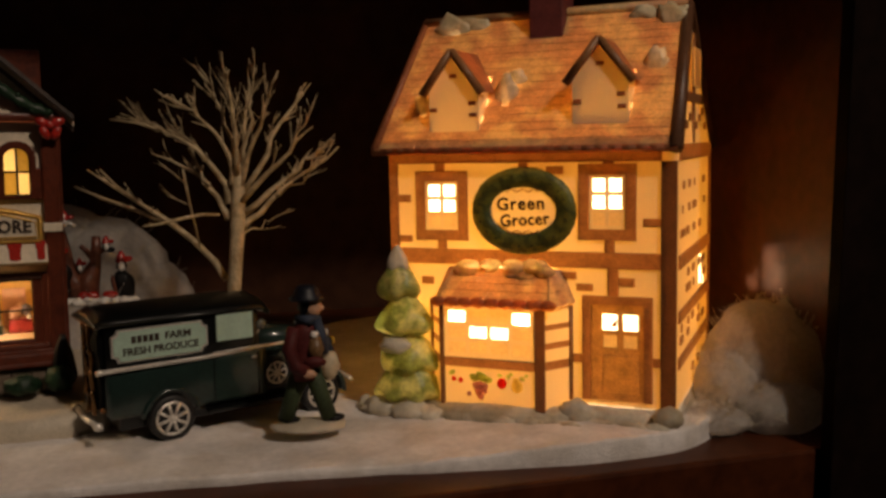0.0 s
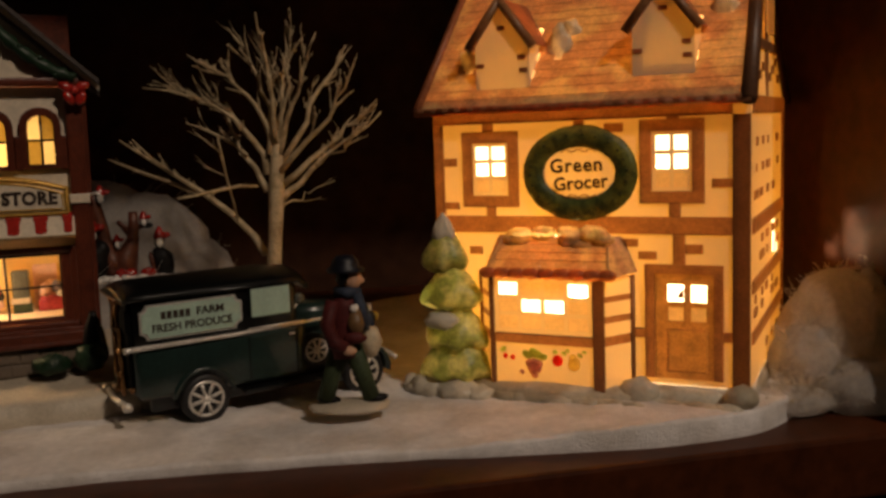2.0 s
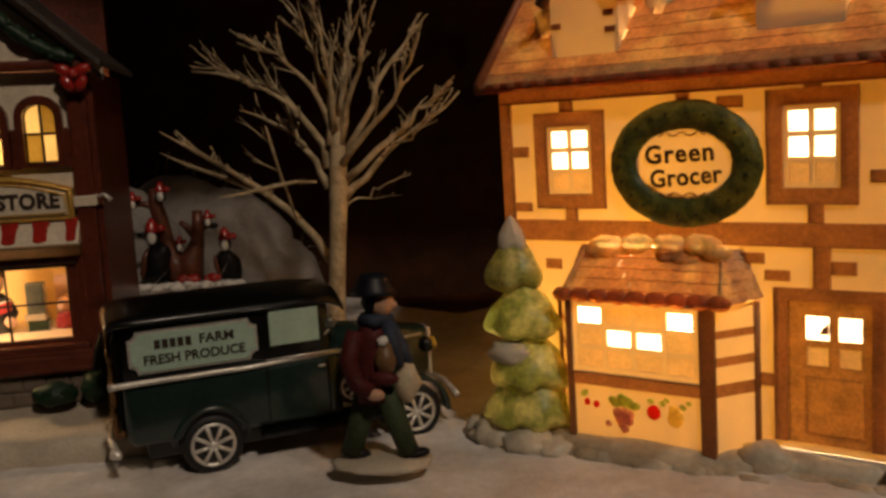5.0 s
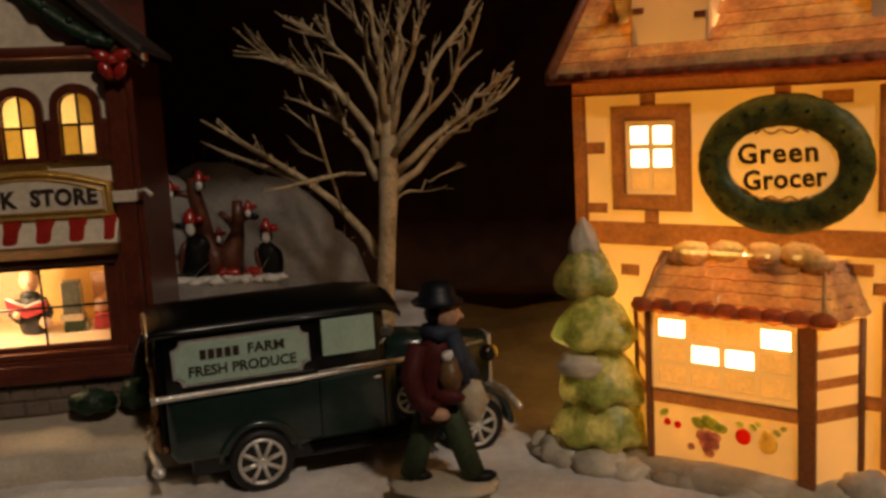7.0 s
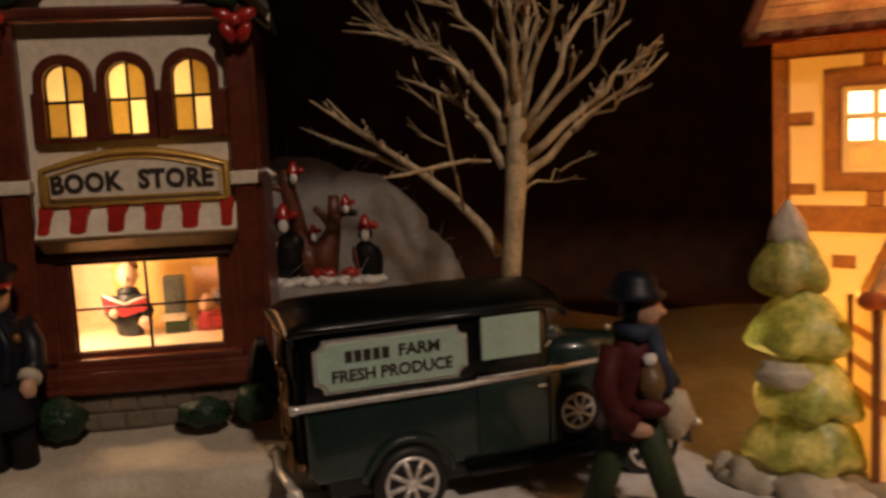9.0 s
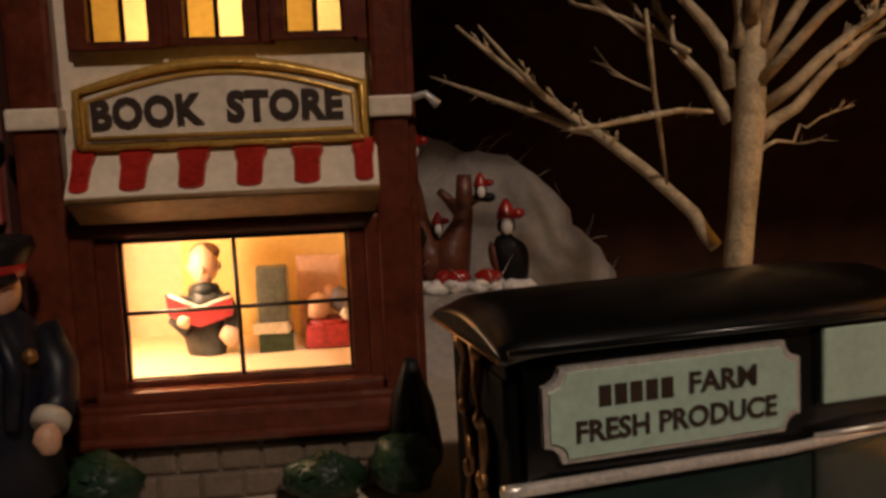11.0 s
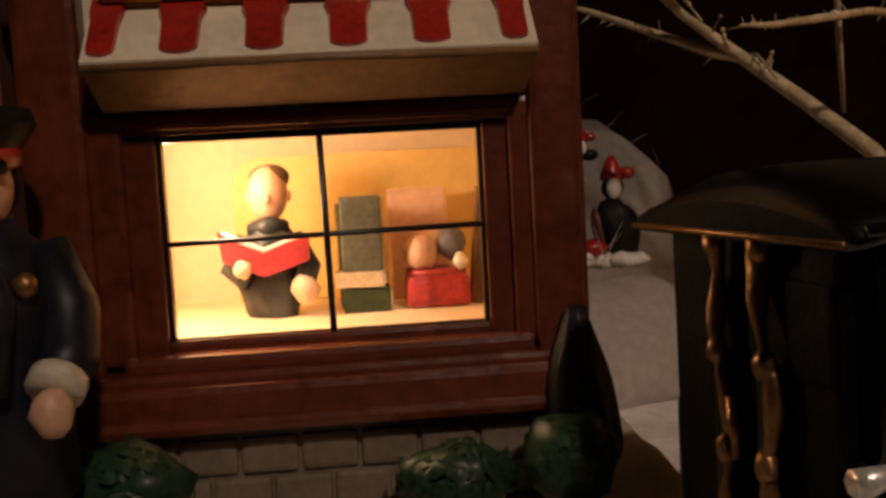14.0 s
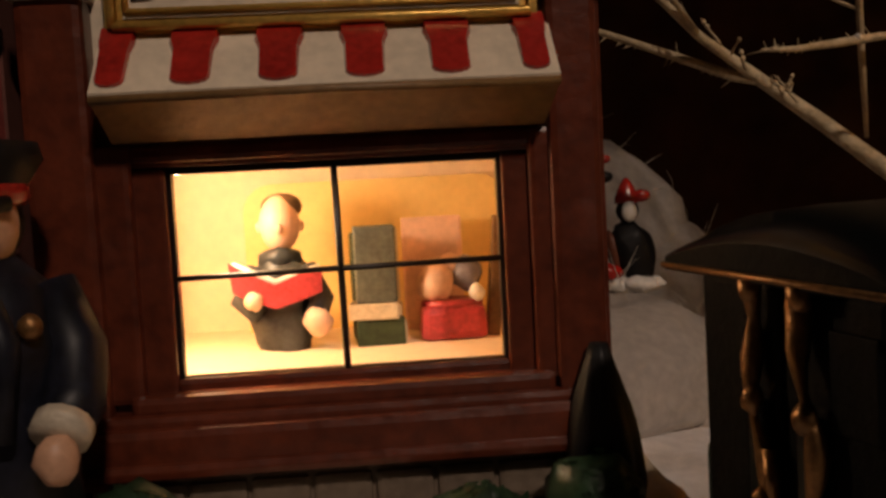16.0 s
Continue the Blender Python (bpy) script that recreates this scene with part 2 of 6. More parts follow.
def prism(points, y0, y1, bm=None, mat=0, back=True):
    """An outline in x and z, drawn out from y0 to y1."""
    b = bm or bmesh.new()
    lo = [b.verts.new((x, y0, z)) for x, z in points]
    hi = [b.verts.new((x, y1, z)) for x, z in points]
    k = len(points)
    fs = [b.faces.new(lo)]
    if back:
        fs.append(b.faces.new(hi[::-1]))
    for i in range(k):
        fs.append(b.faces.new((lo[i], hi[i], hi[(i + 1) % k], lo[(i + 1) % k])))
    for f in fs:
        f.material_index = mat
    return b


def tube(path, radii, sides=8, bm=None, mat=0):
    """A round bar along points, with a radius at each."""
    b = bm or bmesh.new()
    pts = [Vector(p) for p in path]
    rings = []
    for i, p in enumerate(pts):
        d = (pts[min(i + 1, len(pts) - 1)] - pts[max(i - 1, 0)]).normalized()
        a = d.orthogonal().normalized() if abs(d.z) > 0.95 or i == 0 else d.cross(Vector((0, 0, 1))).normalized()
        if i == 0 and abs(d.z) <= 0.95:
            a = d.cross(Vector((0, 0, 1))).normalized()
        c = d.cross(a)
        rings.append([b.verts.new(p + radii[i] * (math.cos(t) * a + math.sin(t) * c)) for t in [2 * math.pi * k / sides for k in range(sides)]])
    fs = []
    for r0, r1 in zip(rings, rings[1:]):
        best = min(range(sides), key=lambda s: sum((r0[k].co - r1[(k + s) % sides].co).length for k in range(0, sides, 2)))
        for k in range(sides):
            fs.append(b.faces.new((r0[k], r0[(k + 1) % sides], r1[(k + 1 + best) % sides], r1[(k + best) % sides])))
    fs += [b.faces.new(rings[0][::-1]), b.faces.new(rings[-1])]
    for f in fs:
        f.material_index = mat
        f.smooth = True
    return b


def blob(centre, size, bm=None, mat=0, lump=0.0, freq=60.0, detail=2, tilt=0.0):
    """A rounded lump: an ellipsoid with an uneven surface."""
    b = bm or bmesh.new()
    made = bmesh.ops.create_icosphere(b, subdivisions=detail, radius=1.0)["verts"]
    turn = Matrix.Rotation(radians(tilt), 3, "Y")
    c = Vector(centre)
    for v in made:
        d = v.co.normalized()
        k = 1 + lump * noise.noise(d * 1.7 + c * freq) + 0.5 * lump * noise.noise(d * 4.1 + c * freq)
        v.co = c + turn @ Vector((d.x * size[0] * k, d.y * size[1] * k, d.z * size[2] * k))
        for f in v.link_faces:
            f.material_index = mat
            f.smooth = True
    return b


def half_blob(centre, size, lump=0.0, freq=60.0, detail=2, tilt=0.0):
    """The front half of a lump, open at the back, for glaze that is lit through."""
    b = blob(centre, size, None, 0, lump, freq, detail, tilt)
    bmesh.ops.delete(b, geom=[f for f in b.faces if f.calc_center_median().y > centre[1] + 0.05 * size[1]], context="FACES")
    return b


def lathe(profile, centre=(0, 0, 0), sides=24, bm=None, mat=0, axis="z", squash=1.0, caps=True):
    """Radii and heights turned round an axis."""
    b = bm or bmesh.new()
    rings = []
    for r, h in profile:
        ring = []
        for k in range(sides):
            t = 2 * math.pi * k / sides
            p = Vector((r * math.cos(t), r * squash * math.sin(t), h))
            if axis == "y":
                p = Vector((p.x, p.z, p.y))
            ring.append(b.verts.new(Vector(centre) + p))
        rings.append(ring)
    for r0, r1 in zip(rings, rings[1:]):
        for k in range(sides):
            f = b.faces.new((r0[k], r0[(k + 1) % sides], r1[(k + 1) % sides], r1[k]))
            f.material_index, f.smooth = mat, True
    for ring in (rings[0][::-1], rings[-1]) if caps else ():
        f = b.faces.new(ring)
        f.material_index = mat
    return b


def lettering(name, text, size, m, mat, parent, spread=1.0, widen=1.0, bold=0.0, label=""):
    """Raised letters with the built-in font, as a mesh, their middle at m (x right, z up)."""
    cu = bpy.data.curves.new(name, "FONT")
    cu.body, cu.size, cu.extrude, cu.align_x, cu.align_y = text, size, 0.00012, "CENTER", "CENTER"
    cu.space_character, cu.offset, cu.resolution_u = spread, bold, 3
    tmp = bpy.data.objects.new(name, cu)
    scene.collection.objects.link(tmp)
    bpy.context.view_layer.update()
    me = bpy.data.meshes.new_from_object(tmp.evaluated_get(bpy.context.evaluated_depsgraph_get()))
    bpy.data.objects.remove(tmp)
    me.transform(m @ pose(0, 0, 0, 90) @ Matrix.Diagonal((widen, 1, 1, 1)))
    me.materials.clear()
    me.materials.append(mat)
    me.name = name
    ob = new(name, me)
    ob.parent = parent
    if label:
        ob["label"] = label
    return ob


def skin_with_gaps(x0, x1, z0, z1, gaps, y=0.0, back=None):
    """A thin wall in the plane y, left open where the gaps (x0, x1, z0, z1) lie; its rims turn in as far as back."""
    b = bmesh.new()
    xs = {x0, x1}
    zs = {z0, z1}
    for g in gaps:
        xs |= {max(x0, min(x1, g[0])), max(x0, min(x1, g[1]))}
        zs |= {max(z0, min(z1, g[2])), max(z0, min(z1, g[3]))}
    xs, zs = sorted(xs), sorted(zs)
    grid = {}
    for i in range(len(xs) - 1):
        for k in range(len(zs) - 1):
            cx, cz = (xs[i] + xs[i + 1]) / 2, (zs[k] + zs[k + 1]) / 2
            if any(g[0] < cx < g[1] and g[2] < cz < g[3] for g in gaps):
                continue
            vs = []
            for p in ((i, k), (i + 1, k), (i + 1, k + 1), (i, k + 1)):
                if p not in grid:
                    grid[p] = b.verts.new((xs[p[0]], y, zs[p[1]]))
                vs.append(grid[p])
            b.faces.new(vs)
    if back is not None:
        rim = [e for e in b.edges if len(e.link_faces) == 1]
        deep = {v: b.verts.new((v.co.x, back, v.co.z)) for e in rim for v in e.verts}
        for e in rim:
            p, q = e.verts
            b.faces.new((p, q, deep[q], deep[p]))
    return b


# ---- setting: cabinet, shelf, snow blanket, room ----
def structure(name, bm, mats, m, label, category, smooth=False):
    ob = finish(name, bm, mats, None, "", smooth)
    ob.matrix_world = m
    return tagged(ob, label, category, kind="structure")


structure("shelf", box(-1.3, 0.004, -0.042, 0.40, -0.034, -0.005, 0.002), WOOD, CABINET, "orange-stained wooden cabinet shelf under the snow blanket", "shelf")
structure("wall_side", box(0.006, 0.024, -0.042, 0.40, -0.40, 0.55, 0.002), WOOD, CABINET, "orange-stained wooden side panel of the cabinet", "cabinet panel")
structure("wall_back", box(-1.3, 0.024, 0.402, 0.414, -0.40, 0.55), BACK_BOARD, CABINET, "dark wooden back board of the cabinet", "cabinet panel")
# front edge of the side panel, its shade put into the near-black colour
structure("face_frame", box(-0.018, 0.16, -0.052, -0.043, -0.40, 0.55, 0.001), WOOD_DARK_UNLIT, CABINET, "front stile of the cabinet, coloured near-black for its unlit face", "cabinet panel")
# unseen top board, added to keep the room lamp off the back cotton
structure("unseen_shade_top", box(-1.3, 0.006, 0.065, 0.402, 0.300, 0.316), WOOD_DARK_UNLIT, CABINET, "unseen cabinet top board, added to shade the back of the shelf", "cabinet panel")
structure("floor", box(-2.5, 2.5, -3.2, 1.2, -0.92, -0.90), WOOD_DARK_UNLIT, Matrix(), "dark wooden room floor", "floor")
structure("ceiling", box(-2.5, 2.5, -3.2, 1.2, 1.5, 1.52), PLASTER, Matrix(), "plain dim room ceiling", "ceiling")
for nm, b in (("wall_north", (-2.5, 2.5, 1.2, 1.25)), ("wall_south", (-2.5, 2.5, -3.25, -3.2)), ("wall_west", (-2.55, -2.5, -3.2, 1.2)), ("wall_east", (2.5, 2.55, -3.2, 1.2))):
    structure(nm, box(*b, -0.90, 1.5), PLASTER, Matrix(), "plain dim painted room wall", "wall")

room_lamp = thing("ceiling_lamp", Matrix.Translation((ROOM_LAMP[0], ROOM_LAMP[1], 1.5)), "small white ceiling lamp hanging in the dim room", "lamp")
part("cord", tube([(0, 0, 0), (0, 0, -0.16)], [0.003, 0.003]), DARK, room_lamp)
part("shade", lathe([(0.03, -0.13), (0.05, -0.15), (0.11, -0.21), (0.113, -0.215), (0.05, -0.16)]), WHITE, room_lamp, "white lamp shade")


def snow_blanket():
    b = bmesh.new()
    nx, ny = 200, 70
    rows = []
    for j in range(-2, ny + 1):
        row = []
        for i in range(nx + 1):
            x = -0.95 + 0.946 * i / nx
            wob = 0.004 * noise.noise((x * 9, 0.3, 0)) + 0.002 * noise.noise((x * 40, 2.3, 0))
            front = 0.002 + wob - 0.031 * math.exp(-((x + 0.12) / 0.13) ** 2) + 0.05 * max(0.0, (x + 0.095) / 0.07) ** 2
            rise = min(1.0, max(0.0, (x + 0.24) / 0.13))
            rise = 0.0065 * rise * rise * (3 - 2 * rise)
            if j < 0:
                y, z = front - (0.0012 if j == -1 else 0.0004), (rise - 0.0015 if j == -1 else -0.0052)
            else:
                reach = min(1.0, max(0.0, (x + 0.30) / 0.10))
                y = front + (0.392 - 0.090 * reach * reach * (3 - 2 * reach) + 3 * wob - front) * (j / ny) ** 1.3
                z = rise + 0.0014 * noise.noise((x * 26, y * 26, 0)) + 0.0007 * noise.noise((x * 90, y * 90, 4)) + 0.00035 * noise.noise((x * 260, y * 260, 9))
            row.append(b.verts.new((x, y, z)))
        rows.append(row)
    for r0, r1 in zip(rows, rows[1:]):
        for i in range(nx):
            b.faces.new((r0[i], r0[i + 1], r1[i + 1], r1[i])).smooth = True
    return b


structure("ground", snow_blanket(), SNOW, CABINET, "white felt snow blanket with a wavy front edge", "snow", True)

# ---- grocer's house: thin lit ceramic ----
house = thing("ceramic_house", HOUSE, "lit cream ceramic grocer's house with brown timbers and terracotta roof", "house")
L, R, Z0, EAVE, DEPTH, RIDGE_Y, RIDGE_Z = -0.0163, 0.1370, 0.011, 0.1425, 0.125, 0.057, 0.2150
PROUD = 0.0011


def shell(parent, name, rect, mat, proud=PROUD, y=0.0, bevel=0.0004, label=""):
    x0, x1, z0, z1 = rect
    b = box(x0, x1, y - proud, y + 0.0002, z0, z1, open_back=True)
    if bevel:
        es = [e for e in b.edges if all(abs(v.co.y - (y - proud)) < 1e-6 for v in e.verts)]
        bmesh.ops.bevel(b, geom=es, offset=bevel, segments=2, profile=0.6, affect="EDGES")
    return part(name, b, mat, parent, label)


TIMBERS = [
    (L, -0.0112, Z0, 0.1345), (-0.0112, 0.1294, 0.0812, 0.0893), (L, 0.1294, 0.1345, EAVE),
    (0.0105, 0.0160, 0.1305, 0.1345), (0.1005, 0.1060, 0.1335, 0.1345), (0.0570, 0.0620, 0.1318, 0.1345),
    (0.0115, 0.0165, 0.0893, 0.0938), (0.1015, 0.1065, 0.0893, 0.0955), (0.1030, 0.1085, 0.0674, 0.0812),
    (0.0840, 0.0901, 0.0325, 0.0370), (0.1255, 0.1294, 0.0325, 0.0370),
]
BRICKS = [(0.0715, 0.0805, 0.1285, 0.1325), (-0.0112, -0.0040, 0.1140, 0.1180), (-0.0112, -0.0035, 0.0925, 0.0960), (0.1205, 0.1294, 0.1025, 0.1065),
          (0.0785, 0.0870, 0.0752, 0.0790), (0.0870, 0.0955, 0.0695, 0.0732), (0.1085, 0.1165, 0.0725, 0.0768), (0.0015, 0.0085, 0.0700, 0.0740)]
WINDOWS = [(-0.0008, 0.0289, 0.0938, 0.1305), (0.0882, 0.1172, 0.0955, 0.1335)]
DOOR = (0.0901, 0.1255, 0.0140, 0.0674)
CX, CZ = 0.0595, 0.1098
BAY_GAP = (0.0085, 0.0820, Z0, 0.0612)
gaps = [(CX - 0.0165, CX + 0.0165, CZ - 0.0090, CZ + 0.0090), (CX - 0.0105, CX + 0.0105, CZ - 0.0125, CZ + 0.0125), (0.0250, 0.0735, 0.0612, 0.0800)] + [(-0.0112, -0.0010, 0.0130, 0.0580)] + TIMBERS + BRICKS + WINDOWS + [DOOR, BAY_GAP, (0.1294, R, Z0, 0.1345)]
part("wall", skin_with_gaps(L, R, Z0, EAVE, gaps), CREAM, house, "cream ceramic front wall")
for r in TIMBERS:
    shell(house, "timber", r, TIMBER)
for r in BRICKS:
    shell(house, "brick", r, TIMBER, 0.0007)
shell(house, "corner_post", (0.1294, R, Z0, 0.1345), POST, 0.0016, label="dark painted corner post")


def grid_window(parent, rect, cols, rows, open_cells, border, bar, y=0.0, name="window", frame_mat=None, bar_mat=None):
    """A framed window: amber panes between bars, the open cells left as holes."""
    x0, x1, z0, z1 = rect
    fr = part(name, skin_with_gaps(x0, x1, z0, z1, [(x0 + border, x1 - border, z0 + border, z1 - border)], y - PROUD, y + 0.0004), frame_mat or TIMBER, parent)
    xa, xb, za, zb = x0 + border, x1 - border, z0 + border, z1 - border
    w, h = (xb - xa - bar * (cols + 1)) / cols, (zb - za - bar * (rows + 1)) / rows
    cells = [[(xa + bar + c * (w + bar), xa + bar + c * (w + bar) + w, zb - (r + 1) * (h + bar), zb - (r + 1) * (h + bar) + h) for c in range(cols)] for r in range(rows)]
    part("muntin", skin_with_gaps(xa, xb, za, zb, [q for row in cells for q in row], y - 0.0004, y + 0.0006), bar_mat or CREAM, fr)
    for r in range(rows):
        for c in range(cols):
            if (r, c) not in open_cells:
                q = cells[r][c]
                shell(fr, "pane", q, PANE, 0.0002, y, 0.0)
    return fr


four = {(0, 0), (0, 1), (1, 0), (1, 1)}
for r in WINDOWS:
    grid_window(house, r, 2, 3, four, 0.0054, 0.0018)

# door with two open panes, two amber ones and a sunk panel
door = part("door", skin_with_gaps(*DOOR, [(DOOR[0] + 0.0042, DOOR[1] - 0.0042, DOOR[2], DOOR[3] - 0.0042)], -0.0016, 0.0004), TIMBER, house, "brown wooden door with four small panes")
xa, xb, za, zb = 0.0943, 0.1213, DOOR[2], 0.0632
cells = [(0.1003, 0.1080, 0.0500, 0.0582), (0.1108, 0.1182, 0.0500, 0.0582), (0.1006, 0.1078, 0.0412, 0.0478), (0.1110, 0.1180, 0.0412, 0.0478), (0.1000, 0.1185, 0.0175, 0.0375)]
part("leaf", skin_with_gaps(xa, xb, za, zb, cells, -0.0006, 0.0006), DOOR_WOOD, door, "brown door leaf")
for q in cells[2:4]:
    shell(door, "pane", q, PANE, 0.0001, 0.0, 0.0)
shell(door, "panel", cells[4], DOOR_WOOD, 0.0010, 0.0, 0.0009)
part("chip", prism([(0.1045, 0.0520), (0.1076, 0.0520), (0.1076, 0.0560), (0.1060, 0.0545)], -0.0002, 0.0004), TIMBER, door)

# oval sign and wreath
b = bmesh.new()
ring = [b.verts.new((CX + 0.0215 * math.cos(t), -0.0016, CZ + 0.0162 * math.sin(t))) for t in [2 * math.pi * k / 40 for k in range(40)]]
mid = b.verts.new((CX, -0.0022, CZ))
for k in range(40):
    b.faces.new((mid, ring[k], ring[(k + 1) % 40])).smooth = True
sign = part("sign", b, CREAM, house, "oval cream sign with dark lettering")
lettering("word", "Green", 0.0091, pose(CX - 0.0010, -0.0026, CZ + 0.0036, 0, -2, 0), SIGN_INK, sign, 1.12, 1.0, 0.00022)
lettering("word", "Grocer", 0.0088, pose(CX + 0.0010, -0.0026, CZ - 0.0046, 0, -4, 0), SIGN_INK, sign, 1.06, 0.95, 0.00022)
for sgn in (1, -1):
    pts = [(CX + sgn * 0.0002 + x, -0.0024, CZ + sgn * (0.0118 - 0.0018 * abs(math.sin(x * 520)))) for x in np.linspace(-0.0085, 0.0085, 14)]
    part("flourish", tube(pts, [0.0003] * 14, 5), TIMBER, sign)
b = bmesh.new()
rings = []
for i in range(72):
    t = 2 * math.pi * i / 72
    c = Vector((CX + 0.0226 * math.cos(t), 0, CZ + 0.0172 * math.sin(t)))
    d = Vector((math.cos(t), 0, math.sin(t)))
    rr = []
    for k in range(7):
        a = math.pi * k / 6
        lump = 1 + 0.10 * noise.noise((math.cos(t) * 9, math.sin(t) * 9, a * 2))
        rr.append(b.verts.new(c + d * (0.0054 * math.cos(a) * lump) + Vector((0, -0.0008 - 0.0030 * math.sin(a) * lump, 0))))
    rings.append(rr)
for i in range(72):
    for k in range(6):
        b.faces.new((rings[i][k], rings[i][k + 1], rings[(i + 1) % 72][k + 1], rings[(i + 1) % 72][k])).smooth = True
wreath = part("wreath", b, WREATH, house, "dark green ceramic wreath")
for i in range(22):
    t = 2 * math.pi * (i + 0.3 * random.random()) / 22
    part("wreath_berry", blob((CX + 0.0236 * math.cos(t), -0.0040, CZ + 0.0181 * math.sin(t)), (0.00065, 0.0005, 0.00065), detail=1), GARLAND, wreath)

# bay window
BY = -0.0140
bay = part("bay_window", skin_with_gaps(0.0197, 0.0690, 0.0080, 0.0293, [], BY), CREAM, house, "projecting bay window with painted fruit panel")
shell(bay, "post", (0.0172, 0.0197, 0.008, 0.0612), POST, 0.0012, BY)
shell(bay, "post", (0.0690, 0.0744, 0.008, 0.0612), POST, 0.0014, BY)
shell(bay, "rail", (0.0197, 0.0690, 0.0293, 0.0342), TIMBER, 0.0010, BY)
grid_window(bay, (0.0197, 0.0690, 0.0342, 0.0612), 4, 3, {(0, 0), (0, 3), (1, 1), (1, 2)}, 0.0004, 0.0020, BY, "bay_panes", CREAM)
for sx, ex in ((0.0744, 0.0842), (0.0172, 0.0072)):
    for z0, z1, mt in ((0.008, 0.0300, CREAM), (0.0300, 0.0345, TIMBER), (0.0345, 0.0408, CREAM), (0.0408, 0.0440, TIMBER), (0.0440, 0.0506, CREAM), (0.0506, 0.0534, TIMBER), (0.0534, 0.062, CREAM)):
        b = bmesh.new()
        vs = [b.verts.new(p) for p in ((sx, BY, z0), (ex, 0.0002, z0), (ex, 0.0002, z1), (sx, BY, z1))]
        b.faces.new(vs)
        part("side_panel", b, mt, bay)
    part("post", tube([(ex, -0.0004, 0.008), (ex, -0.0004, 0.062)], [0.0011] * 2, 6), TIMBER, bay)


def fx(x):
    return 0.0197 + (x - 0.0212) * 1.096


def fz(z):
    return 0.008 + (z - 0.009) * 0.934


fruit = part("fruit", half_blob((fx(0.0388), BY - 0.0003, fz(0.0215)), (0.0012, 0.0005, 0.0012)), GRAPE, bay, "painted grapes")
for k, (x, z, r) in enumerate([(0.0370, 0.0225, .0016), (0.0392, 0.0228, .0016), (0.0413, 0.0222, .0016), (0.0378, 0.0200, .0015), (0.0400, 0.0202, .0015), (0.0388, 0.0180, .0015), (0.0412, 0.0195, .0013), (0.0395, 0.0162, .0013), (0.0335, 0.0175, .0010)]):
    part("grape", half_blob((fx(x), BY - 0.0003, fz(z) - 0.0008), (r * 1.25, 0.0006, r * 1.25)), GRAPE, fruit)
for x, z, r, mt, nm in ((0.0500, 0.0238, 0.0027, APPLE, "apple"), (0.0258, 0.0245, 0.0013, APPLE, "cherry"), (0.0292, 0.0240, 0.0013, APPLE, "cherry"), (0.0575, 0.0225, 0.0031, PEAR, "pear"), (0.0570, 0.0258, 0.0018, PEAR, "pear")):
    part(nm, half_blob((fx(x), BY - 0.0003, fz(z)), (r, 0.0006, r * 1.05)), mt, bay)
for x, z, w in ((0.0360, 0.0260, .0024), (0.0400, 0.0265, .0030), (0.0430, 0.0252, .0022), (0.0248, 0.0280, .0016), (0.0385, 0.0285, .0014), (0.0490, 0.0282, .0012), (0.0530, 0.0278, .0012), (0.0600, 0.0272, .0012), (0.062, 0.0290, .0010), (0.0545, 0.0292, .0010)):
    part("fruit_leaf", half_blob((fx(x), BY - 0.0003, fz(z)), (w * 1.15, 0.0004, w * 0.75), tilt=random.uniform(-40, 40)), FRUIT_LEAF, bay)


def tiled_slope(a, bq, c, d, rows, cols, lift, scallop=0.0, holes=()):
    """Courses of overlapping tiles from the lower edge a-b to the upper edge d-c."""
    b = bmesh.new()
    a, bq, c, d = Vector(a), Vector(bq), Vector(c), Vector(d)
    nrm = (bq - a).cross(d - a).normalized()
    for r in range(rows):
        lo, hi = r / rows, (r + 1) / rows
        shift = 0.5 * (r % 2)
        for q in range(-1, cols + 1):
            s0, s1 = (q + shift) / cols, (q + 1 + shift) / cols
            s0, s1 = max(0.0, s0), min(1.0, s1)
            spot = a.lerp(bq, (s0 + s1) / 2).lerp(d.lerp(c, (s0 + s1) / 2), (lo + hi) / 2)
            if s1 - s0 < 0.002 or any(h[0] < spot.x < h[1] and h[2] < spot.z < h[3] for h in holes):
                continue
            k = lift * random.uniform(0.75, 1.25)

            def at(s, t, h):
                return a.lerp(bq, s).lerp(d.lerp(c, s), t) + nrm * h
            dip = scallop * random.uniform(0.5, 1.3)
            sm = (s0 + s1) / 2
            pts = [at(s0, lo, k * 0.9), at(sm, lo - dip, k), at(s1, lo, k * 0.9), at(s1, hi, 0.0), at(s0, hi, 0.0)]
            b.faces.new([b.verts.new(p) for p in pts])
            f = [at(s0, lo, 0), at(sm, lo - dip, 0), at(s1, lo, 0)]
            for p, n2 in ((0, 1), (1, 2)):
                b.faces.new([b.verts.new(v) for v in (f[p], f[n2], pts[n2], pts[p])])
    return b


OV = 0.0065
PATCHES = ((0.0010, 0.2090, 0.0105, 0.0085), (0.0130, 0.2110, 0.0100, 0.0050), (0.0450, 0.1690, 0.0055, 0.0095), (0.0490, 0.1780, 0.0050, 0.0055), (-0.0010, 0.1630, 0.0045, 0.0080), (0.1215, 0.1830, 0.0060, 0.0080), (0.1260, 0.2080, 0.0085, 0.0080), (0.1120, 0.2110, 0.0080, 0.0045))
